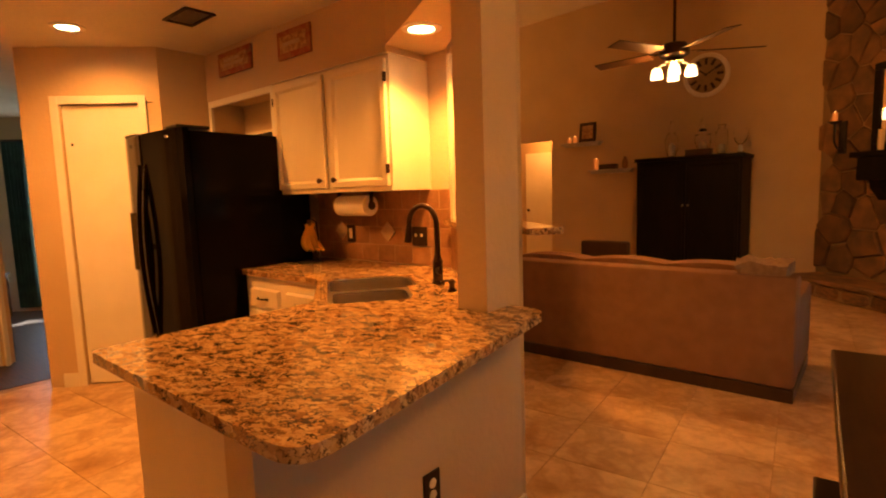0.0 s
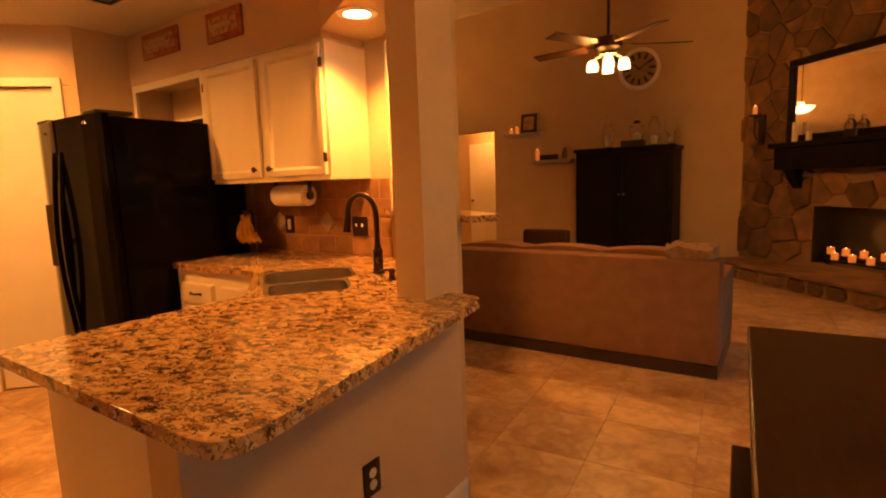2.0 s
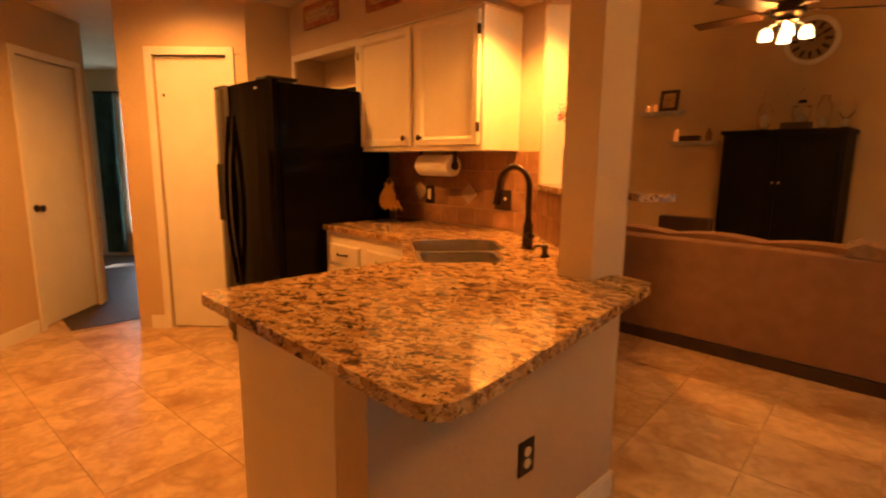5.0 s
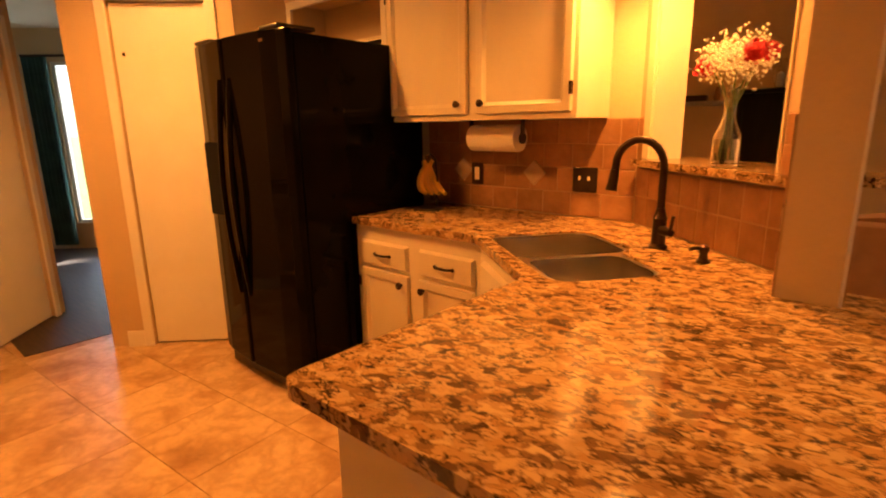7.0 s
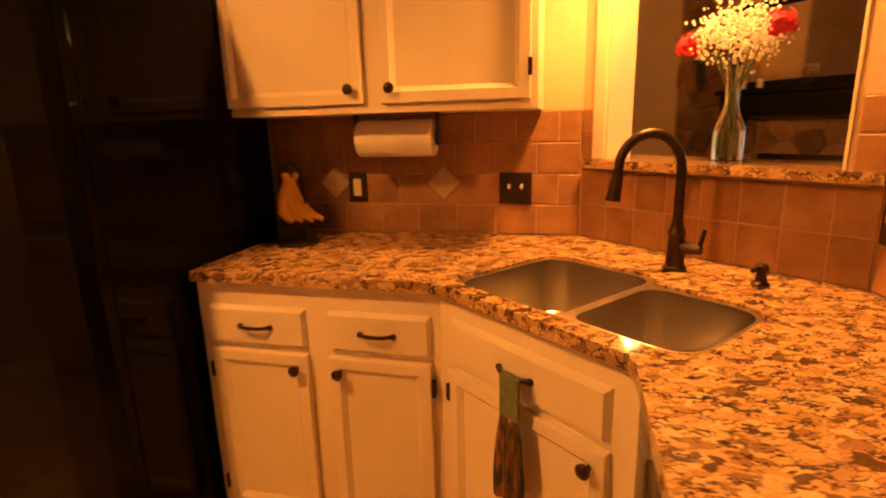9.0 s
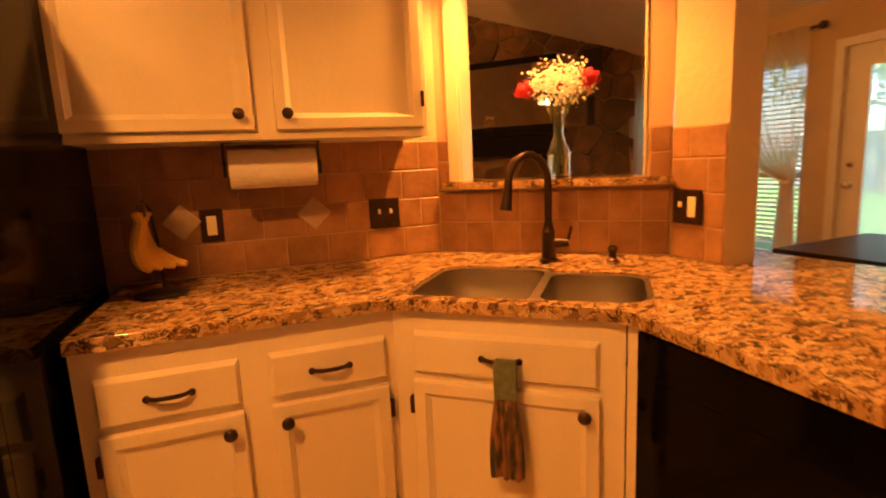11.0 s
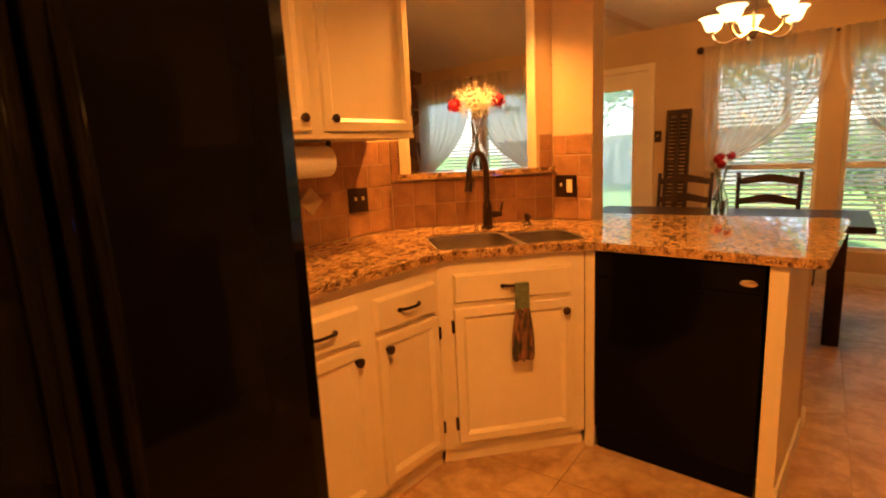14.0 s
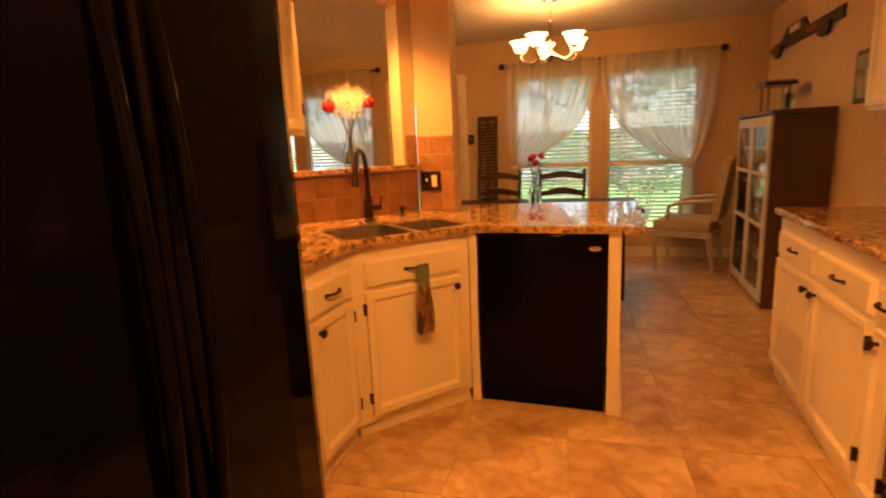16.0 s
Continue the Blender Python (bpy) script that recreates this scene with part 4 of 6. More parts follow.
GLOW = material("lamp_glow", (0.9, 0.8, 0.6), 0.5, emission=(1.0, 0.80, 0.45), strength=4.5)
SHADEGLOW = material("frosted_shade", (0.9, 0.85, 0.75), 0.5, emission=(1.0, 0.66, 0.27), strength=0.95)
BULBGLOW = material("lit_bulb", (0.9, 0.85, 0.75), 0.5, emission=(1.0, 0.80, 0.48), strength=4.5)
FLAME = material("candle_flame", (0.9, 0.5, 0.2), 0.5, emission=(1.0, 0.42, 0.09), strength=1.2)
WAX = material("lit_candle_wax", (0.50, 0.22, 0.09), 0.6, emission=(1.0, 0.22, 0.03), strength=0.10)
WAXC = material("white_candle_wax", (0.78, 0.72, 0.62), 0.5)
for (x, y, z), l in zip(RECESSED, ("lit recessed ceiling can light with white trim", "lit recessed ceiling can light with white trim", "lit recessed soffit light above the sink")):
    recessed_light(x, y, z, l)
v = thing("ceiling_vent", pose(-3.20, 2.17, H, 0, 0, 0), "dark metal ceiling air vent", "vent")
part("frame", boxes((-0.15, 0.15, -0.09, -0.075, -0.012, -0.001), (-0.15, 0.15, 0.075, 0.09, -0.012, -0.001), (-0.15, -0.135, -0.0745, 0.0745, -0.012, -0.001), (0.135, 0.15, -0.0745, 0.0745, -0.012, -0.001)), BRONZE, v)
for i in range(9):
    part("slat", boxes((-0.134, 0.134, -0.008, 0.008, -0.001, 0.001)), BRONZE, v, m=pose(0, -0.064 + i * 0.016, -0.007, 35))


# ---- doors and trim ----
def casing(bm, x0, x1, z1, w=0.055, t=0.016, y=0.0):
    box(bm, x0 - w, x0, y - t, y - 0.001, 0, z1 + w, 0.003)
    box(bm, x1, x1 + w, y - t, y - 0.001, 0, z1 + w, 0.003)
    box(bm, x0, x1, y - t, y - 0.001, z1, z1 + w, 0.003)
    return bm


pd = part("door_1", boxes((0.165, 0.695, 0.02, 0.055, 0.012, 2.045), bevel=0.003), TRIM, None, "plain white pantry door, shut", PANTRY)
tagged(pd, category="door", kind="structure")
part("door_casing", casing(bmesh.new(), 0.16, 0.70, 2.05), TRIM, pd, "white door casing")
part("door_hook", boxes((0.21, 0.222, 0.012, 0.0195, 1.76, 1.78)), BRONZE, pd, "small hook")
structure("wall_pantry_infill", boxes((0.1005, 0.1595, 0.002, 0.10, 0, 2.055), (0.7005, 0.7995, 0.002, 0.10, 0, 2.055)), WALL, "tan wall beside the pantry door", PANTRY)
hd = part("door_2", boxes((0.625, 1.295, 0.02, 0.055, 0.012, 2.04), bevel=0.003), TRIM, None, "plain white hall door, shut, with a dark knob", HALL)
tagged(hd, category="door", kind="structure")
part("door_knob", lathe(bmesh.new(), [(0.028, 0), (0.028, 0.006), (0.010, 0.012), (0.010, 0.03), (0.026, 0.04), (0.027, 0.055), (0, 0.062)], 16, m=pose(0.70, 0.0195, 0.93, 90)), BRONZE, hd, "dark bronze door knob", smooth=True)
bm = bmesh.new()
casing(bm, 0.62, 1.30, 2.045)
part("door_casing", bm, TRIM, hd, "white door casing")


def baseboard(a, b, name="baseboard", h=0.09):
    m = frame_at(a, b)
    L = math.dist(a, b)
    structure(name, boxes((0, L, -0.014, -0.001, 0, h), (0, L, -0.010, -0.001, h, h + 0.012)), TRIM, "white painted baseboard", m, "baseboard")


baseboard((-1.07 - 0.0, 1.20), (-1.07, 2.39))
bpy.data.objects["baseboard"].matrix_basis = pose(-1.07, 1.20, 0, 0, 0, 90)
baseboard((-1.056, 2.376), (-1.20, 2.376))
baseboard((-4.575, 1.685), (-4.575 + 0.073, 1.685 + 0.073))
baseboard((-4.62, 0.66), (-4.62 - 0.405, 0.66 + 0.357))
baseboard((EAST, 2.91), (EAST, 0.0))
baseboard((0.0, SOUTH), (-1.1, SOUTH))
bpy.data.objects["baseboard.005"].matrix_basis = pose(-1.1, SOUTH, 0, 0, 0, 180) @ Matrix.Translation((-1.1, 0, 0))

# ---- windows, blinds and curtains ----
slat_mesh = {}
# washed-out glare in the door pane is mixed in as pale translucency
HAZEGLASS = glass_material("hazed_door_glass")
haze_veil = HAZEGLASS.node_tree.nodes.new("ShaderNodeBsdfTranslucent")
haze_veil.inputs[0].default_value = (0.9, 0.9, 0.86, 1)
haze_mix = HAZEGLASS.node_tree.nodes.new("ShaderNodeMixShader")
haze_mix.inputs[0].default_value = 0.34
HAZEGLASS.node_tree.links.new(HAZEGLASS.node_tree.nodes["Principled BSDF"].outputs[0], haze_mix.inputs[1])
HAZEGLASS.node_tree.links.new(haze_veil.outputs[0], haze_mix.inputs[2])
HAZEGLASS.node_tree.links.new(haze_mix.outputs[0], HAZEGLASS.node_tree.nodes["Material Output"].inputs[0])
FRAMEW = material("white_window_frame", (0.78, 0.77, 0.72), 0.4)


def window(y0, y1, name):
    # the local frame: x along the wall (towards -y of the world), y towards the room
    w = y1 - y0
    m = pose(EAST + 0.09, (y0 + y1) / 2, 0, 0, 0, -90)
    ob = part(name, boxes((-w / 2, -w / 2 + 0.035, -0.05, 0.0, WZ0, WZ1), (w / 2 - 0.035, w / 2, -0.05, 0.0, WZ0, WZ1), (-w / 2 + 0.035, w / 2 - 0.035, -0.05, 0.0, WZ1 - 0.035, WZ1), (-w / 2 + 0.035, w / 2 - 0.035, -0.05, 0.0, WZ0, WZ0 + 0.035)), FRAMEW, None, "tall white double-hung window with blinds", m)
    tagged(ob, category="window", kind="structure")
    zm = 1.03
    part("meeting_rail", boxes((-w / 2 + 0.036, w / 2 - 0.036, -0.04, -0.005, zm - 0.025, zm + 0.025)), FRAMEW, ob)
    for z0, z1 in ((WZ0 + 0.036, zm - 0.026), (zm + 0.026, WZ1 - 0.036)):
        g = part("pane", boxes((-w / 2 + 0.036, w / 2 - 0.036, -0.028, -0.024, z0, z1)), GLASS, ob)
        g.visible_shadow = False
    part("window_sill", boxes((-w / 2 - 0.04, w / 2 + 0.04, 0.001, 0.12, WZ0 - 0.03, WZ0 - 0.001), bevel=0.004), TRIM, ob)
    key = round(w, 3)
    if key not in slat_mesh:
        bm = boxes((-w / 2 + 0.01, w / 2 - 0.01, -0.021, 0.021, -0.0012, 0.0012))
        me = bpy.data.meshes.new("slat")
        bm.to_mesh(me)
        bm.free()
        me.materials.append(BLIND)
        slat_mesh[key] = me
    bl = thing("window_blind", m @ Matrix.Translation((0, 0.035, 0)), "white horizontal slat blind with open slats", "blind", "window blinds")
    part("head_rail", boxes((-w / 2 + 0.005, w / 2 - 0.005, -0.022, 0.022, WZ1 - 0.045, WZ1 - 0.003)), BLIND, bl)
    n = int((WZ1 - WZ0 - 0.10) / 0.043)
    for i in range(n):
        s = new("slat", slat_mesh[key])
        s.parent = bl
        s.matrix_basis = pose(0, 0, WZ1 - 0.07 - i * 0.043, 24)
    for x in (-w / 2 + 0.12, w / 2 - 0.12):
        part("cord", rod(bmesh.new(), (x, -0.024, WZ0 + 0.08), (x, -0.024, WZ1 - 0.05), 0.0012, seg=5), BLIND, bl)
    return ob


for i, (a, b) in enumerate(WIN + LWIN):
    window(a, b, "window_%d" % (i + 1))


def curtain(y_a, y_b, y_tie, z_top, z_tie, label, z_end=0.35, free_drop=0.10):
    """A sheer gathered from the rod to a tie at the side y_tie; y_a is the tie side of the rod, y_b the free side."""
    c = thing("curtain", pose(EAST - 0.075, 0, 0), label, "curtain", "sheer curtains")
    bm = bmesh.new()
    cols, rows = 72, 26
    grid = []
    for k in range(rows + 9):
        row = []
        for i in range(cols + 1):
            u = i / cols
            y0 = y_a + (y_b - y_a) * u
            if k <= rows:
                v = k / rows
                y = y_tie + (y0 - y_tie) * (1 - v ** 2.3) + (u - 0.5) * 0.09 * (1 if y_b > y_a else -1) * v
                z = z_top - (z_top - z_tie) * v - free_drop * u * (math.sin(math.pi * v) ** 1.2) * 0.9
                amp = 0.016 + 0.018 * v
            else:
                v = (k - rows) / 8
                y = y_tie + (u - 0.5) * (0.09 + 0.10 * v) * (1 if y_b > y_a else -1)
                z = z_tie - (z_tie - z_end) * v
                amp = 0.034 - 0.006 * v
            row.append(bm.verts.new((amp * math.sin(u * 62) - 0.004 * math.sin(u * 141 + 3), y, z)))
        grid.append(row)
    for r0, r1 in zip(grid, grid[1:]):
        for i in range(cols):
            bm.faces.new((r0[i], r0[i + 1], r1[i + 1], r1[i]))
    part("cloth", bm, SHEER, c, smooth=True)
    part("tieback", lathe(bmesh.new(), [(0.058, -0.02), (0.062, 0.0), (0.058, 0.02), (0.054, 0.02), (0.056, 0), (0.054, -0.02)], 18, at=(0, y_tie, z_tie)), SHEER, c, smooth=True)
    return c


curtain(2.45, 1.44, 2.34, 2.175, 1.03, "white sheer curtain drawn aside and tied by the window")
curtain(0.27, 1.41, 0.52, 2.175, 0.99, "white sheer curtain drawn aside and tied beside the hutch")
curtain(6.36, 5.26, 6.18, 2.275, 0.98, "white sheer curtain of the living room window", 0.3)
curtain(4.12, 5.23, 4.24, 2.275, 0.98, "white sheer curtain of the living room window", 0.3)


def curtain_rod(y0, y1, z=2.15):
    r = thing("curtain_rod", pose(EAST - 0.045, 0, z), "dark bronze curtain rod with knob ends", "curtain rod", "curtain rods")
    part("rod", rod(bmesh.new(), (0, y0, 0), (0, y1, 0), 0.011), BRONZE, r, smooth=True)
    for y, s in ((y0, -1), (y1, 1)):
        part("finial", lathe(bmesh.new(), [(0.012, 0), (0.032, 0.012), (0.036, 0.035), (0.024, 0.058), (0, 0.064)], 14, m=pose(0, y, 0, -90 * s)), BRONZE, r, smooth=True)
        part("bracket", boxes((-0.008, 0.044, y - s * 0.10 - 0.008, y - s * 0.10 + 0.008, -0.012, 0.012)), BRONZE, r)


curtain_rod(0.26, 2.46)
curtain_rod(4.06, 6.46, 2.25)

# patio door
m = pose(EAST, (DOOR[0] + DOOR[1]) / 2, 0, 0, 0, -90)
w = DOOR[1] - DOOR[0]
# local x runs towards lower y, local y towards the room is negative here: front is at y < 0 after the turn
door = part("door_3", boxes((-w / 2 + 0.002, -w / 2 + 0.17, -0.085, -0.04, 0.003, 2.048), (w / 2 - 0.17, w / 2 - 0.002, -0.085, -0.04, 0.003, 2.048), (-w / 2 + 0.17, w / 2 - 0.17, -0.085, -0.04, 1.89, 2.048), (-w / 2 + 0.17, w / 2 - 0.17, -0.085, -0.04, 0.003, 0.27)), TRIM, None, "white patio door with one large glass pane, shut", pose(EAST, (DOOR[0] + DOOR[1]) / 2, 0, 0, 0, 90))
tagged(door, category="door", kind="structure")
g = part("pane", boxes((-w / 2 + 0.171, w / 2 - 0.171, -0.066, -0.060, 0.271, 1.889)), HAZEGLASS, door)
g.visible_shadow = False
part("glazing_bead", boxes((-w / 2 + 0.165, -w / 2 + 0.185, -0.039, -0.033, 0.265, 1.895), (w / 2 - 0.185, w / 2 - 0.165, -0.039, -0.033, 0.265, 1.895), (-w / 2 + 0.186, w / 2 - 0.186, -0.039, -0.033, 1.875, 1.895), (-w / 2 + 0.186, w / 2 - 0.186, -0.039, -0.033, 0.265, 0.285)), TRIM, door)
bm = bmesh.new()
for a in ((-w / 2 - 0.06, -w / 2 + 0.005, 0, 2.11), (w / 2 - 0.005, w / 2 + 0.06, 0, 2.11)):
    box(bm, a[0], a[1], 0.001, 0.018, a[2], a[3], 0.003)
box(bm, -w / 2 + 0.006, w / 2 - 0.006, 0.001, 0.018, 2.045, 2.11, 0.003)
part("door_casing", bm, TRIM, door, "white door casing")
part("door_knob", lathe(bmesh.new(), [(0.028, 0), (0.028, 0.006), (0.010, 0.012), (0.010, 0.03), (0.026, 0.04), (0.027, 0.055), (0, 0.062)], 16, m=pose(w / 2 - 0.085, -0.0395, 0.95, -90)), CHROME, door, "brushed metal door knob", smooth=True)
part("deadbolt", lathe(bmesh.new(), [(0.026, 0), (0.024, 0.012), (0, 0.016)], 16, m=pose(w / 2 - 0.085, -0.0395, 1.12, -90)), CHROME, door, "brushed metal deadbolt", smooth=True)
for z in (0.25, 1.05, 1.82):
    part("hinge", boxes((-w / 2 + 0.008, -w / 2 + 0.02, -0.04, -0.030, z - 0.05, z + 0.05)), CHROME, door)

# ---- dining things ----


def ladder_chair(m, label):
    c = thing("ladder_back_chair", m, label, "chair", "dining chairs")
    # seat towards -y, back at y = 0
    for x in (-0.21, 0.21):
        part("back_post", tube(bmesh.new(), [(x, 0.02, 0), (x, 0.0, 0.45), (x * 1.02, 0.02, 0.75), (x * 1.05, 0.07, 1.02)], 0.017, 8), DARKWOOD, c, smooth=True)
        part("front_leg", tube(bmesh.new(), [(x, -0.40, 0), (x, -0.40, 0.44)], 0.018, 8), DARKWOOD, c, smooth=True)
        part("stretcher", rod(bmesh.new(), (x, -0.39, 0.18), (x, 0.01, 0.18), 0.010, seg=8), DARKWOOD, c)
    part("stretcher", rod(bmesh.new(), (-0.2, -0.40, 0.25), (0.2, -0.40, 0.25), 0.010, seg=8), DARKWOOD, c)
    part("seat", boxes((-0.235, 0.235, -0.43, 0.0, 0.441, 0.475), bevel=0.012), DARKWOOD, c)
    for z, y in ((0.62, 0.012), (0.79, 0.03), (0.955, 0.058)):
        bm = bmesh.new()
        n = 14
        rows = [[], []]
        for i in range(n + 1):
            t = 2 * i / n - 1
            crest = 0.012 * math.cos(t * math.pi) + 0.010 * (1 - t * t)
            rows[0].append((t * 0.205, y + 0.02 * (1 - t * t), z - 0.028 + crest * 0.6))
            rows[1].append((t * 0.205, y + 0.02 * (1 - t * t) + 0.006, z + 0.028 + crest))
        f = [[bm.verts.new((px, py - 0.008, pz)) for px, py, pz in r] for r in rows] + [[bm.verts.new((px, py + 0.008, pz)) for px, py, pz in r] for r in rows]
        for i in range(n):
            for a, b in ((0, 1), (1, 3), (3, 2), (2, 0)):
                bm.faces.new((f[a][i], f[a][i + 1], f[b][i + 1], f[b][i]))
        for i in (0, n):
            bm.faces.new((f[0][i], f[1][i], f[3][i], f[2][i]))
        part("slat", bm, DARKWOOD, c, smooth=True)
    return c


ladder_chair(pose(1.20, 1.755, 0, 0, 0, -88), "dark wooden ladder-back chair at the window side of table")
ladder_chair(pose(1.20, 2.405, 0, 0, 0, -88), "dark wooden ladder-back chair near the patio door")


def bench():
    b = thing("dining_bench", pose(-0.03, 1.295, 0, 0, 0, 4), "dark wooden bench pushed under the dining table", "bench")
    part("seat", boxes((0, 0.34, 0, 1.22, 0.41, 0.45), bevel=0.006), TABLEWOOD, b)
    for x in (0.03, 0.25):
        for y in (0.04, 1.12):
            part("leg", boxes((x, x + 0.06, y, y + 0.06, 0, 0.4095), bevel=0.004), TABLEWOOD, b)


bench()


def shutter():
    s = thing("wall_shutter", pose(EAST - 0.205, 2.665, 0.0, 0, 5, 0), "dark wooden louvred shutter panel leaning on the wall", "shutter")
    W, Z = 0.235, 1.625
    part("frame", boxes((0, 0.025, -W / 2, -W / 2 + 0.035, 0, Z), (0, 0.025, W / 2 - 0.035, W / 2, 0, Z), (0, 0.025, -0.02, 0.02, 0.06, Z - 0.05), (0, 0.025, -W / 2 + 0.035, W / 2 - 0.035, Z - 0.05, Z), (0, 0.025, -W / 2 + 0.035, W / 2 - 0.035, 0, 0.06)), DARKWOOD, s)
    for y0, y1 in ((-W / 2 + 0.036, -0.021), (0.021, W / 2 - 0.036)):
        for i in range(40):
            part("louvre", boxes((-0.012, 0.012, y0, y1, -0.003, 0.003)), DARKWOOD, s, m=pose(0.012, 0, 0.085 + i * 0.037, 0, 40))


shutter()
LINEN = material("cream_linen_upholstery", (0.55, 0.46, 0.34), 0.95, color2=(0.48, 0.39, 0.28), scale=12, bump=0.3, bump_scale=200)
GREYP = material("whitewashed_grey_paint", (0.55, 0.54, 0.52), 0.6, color2=(0.42, 0.40, 0.38), scale=14, stretch=(1, 1, 0.3))
BROWNP = material("brown_side_panel", (0.075, 0.034, 0.018), 0.45, color2=(0.055, 0.025, 0.013), scale=6, stretch=(1, 1, 0.2))


def armchair():
    c = thing("upholstered_armchair", pose(1.40, 0.33, 0, 0, 0, 162), "cream upholstered open armchair with whitewashed carved frame", "chair")
    part("seat", boxes((-0.28, 0.28, -0.50, 0.02, 0.40, 0.50), bevel=0.03), LINEN, c, smooth=True)
    part("seat_rail", boxes((-0.275, 0.275, -0.49, 0.03, 0.34, 0.3995), bevel=0.006), GREYP, c)
    bm = bmesh.new()
    out = [(-0.27, 0.51), (0.27, 0.51), (0.28, 0.98)] + [(0.28 * math.cos(a), 0.98 + 0.13 * math.sin(a) ** 1.5) for a in [math.pi * i / 12 for i in range(1, 12)]] + [(-0.28, 0.98)]
    prism(bm, out, 0.0, 0.07)
    bmesh.ops.transform(bm, matrix=pose(0, 0.06, 0, 90), verts=bm.verts)
    bmesh.ops.transform(bm, matrix=pose(0, 0.02, 0.5, -8) @ pose(0, 0, -0.5), verts=bm.verts)
    soft_edges(part("backrest", bm, LINEN, c), 0.015)
    for x in (-0.29, 0.29):
        part("armrest", tube(bmesh.new(), [(x, -0.36, 0.50), (x, -0.35, 0.64), (x, -0.25, 0.68), (x, 0.05, 0.70)], 0.018, 8), GREYP, c, smooth=True)
        part("front_leg", tube(bmesh.new(), [(x * 0.86, -0.45, 0.34), (x * 0.9, -0.47, 0.2), (x * 0.86, -0.46, 0)], 0.026, 8, 0.014), GREYP, c, smooth=True)
        part("rear_leg", tube(bmesh.new(), [(x * 0.86, 0.0, 0.34), (x * 0.86, 0.06, 0)], 0.022, 8, 0.016), GREYP, c, smooth=True)


armchair()
CERAMIC = material("white_ceramic", (0.70, 0.66, 0.58), 0.3)
BASKET = material("woven_basket", (0.30, 0.17, 0.08), 0.85, color2=(0.20, 0.11, 0.05), scale=50, bump=0.6, bump_scale=90)


def hutch():
    h = thing("hutch", pose(0.10, -0.17, 0), "brown hutch with whitewashed glass doors and open shelves", "hutch")
    W, D, Z = 1.0, 0.37, 1.45
    part("side", boxes((0, 0.02, 0, D, 0, Z - 0.03)), BROWNP, h)
    part("side", boxes((W - 0.02, W, 0, D, 0, Z - 0.03)), BROWNP, h)
    part("back", boxes((0.0205, W - 0.0205, 0.002, 0.012, 0.05, Z - 0.03)), BROWNP, h)
    part("top", boxes((-0.015, W + 0.015, 0, D + 0.02, Z - 0.0295, Z), bevel=0.006), BROWNP, h)
    part("plinth", boxes((0.0205, W - 0.0205, 0.0125, D - 0.01, 0, 0.0495)), BROWNP, h)
    for z in (0.33, 0.62, 0.90, 1.17):
        part("shelf", boxes((0.021, W - 0.021, 0.013, D - 0.03, z - 0.012, z + 0.012)), GREYP, h)
    for k in range(2):
        x0 = 0.002 + k * W / 2
        x1 = x0 + W / 2 - 0.004
        d = part("door", boxes((x0, x0 + 0.05, D, D + 0.02, 0.05, Z - 0.04), (x1 - 0.05, x1, D, D + 0.02, 0.05, Z - 0.04), (x0 + 0.05, x1 - 0.05, D, D + 0.02, Z - 0.11, Z - 0.04), (x0 + 0.05, x1 - 0.05, D, D + 0.02, 0.05, 0.12), (x0 + 0.05, x1 - 0.05, D, D + 0.02, 0.60, 0.63), (x0 + 0.05, x1 - 0.05, D, D + 0.02, 0.98, 1.005)), GREYP, h, "whitewashed glazed door frame")
        part("pane", boxes((x0 + 0.051, x1 - 0.051, D + 0.008, D + 0.012, 0.121, Z - 0.111)), GLASS, d)
    for i, (x, z, r, hh) in enumerate(((0.15, 0.632, 0.05, 0.16), (0.34, 0.632, 0.07, 0.10), (0.65, 0.632, 0.06, 0.18), (0.2, 0.912, 0.045, 0.15), (0.4, 0.912, 0.05, 0.12), (0.75, 0.912, 0.06, 0.13), (0.2, 1.182, 0.05, 0.12), (0.6, 1.182, 0.05, 0.13), (0.25, 0.342, 0.10, 0.14), (0.7, 0.342, 0.11, 0.15))):
        j = thing("jar" if z > 0.5 else "basket", pose(0.10 + x, 0.05, z), "small ceramic jar on the hutch shelf" if z > 0.5 else "brown woven basket on the hutch shelf", "jar" if z > 0.5 else "basket", "hutch contents")
        part("body", lathe(bmesh.new(), [(r * 0.7, 0), (r, hh * 0.3), (r * 0.95, hh * 0.7), (r * 0.6, hh * 0.92), (r * 0.65, hh)], 16), (CERAMIC if i % 2 else BLACKP) if z > 0.5 else BASKET, j, smooth=True)


hutch()


PRINTM = material("faded_grey_green_print", (0.34, 0.34, 0.25), 0.6, color2=(0.16, 0.17, 0.12), scale=14, mix=(0.4, 0.6))
BOTTLEG = glass_material("green_bottle_glass", (0.45, 0.62, 0.35))


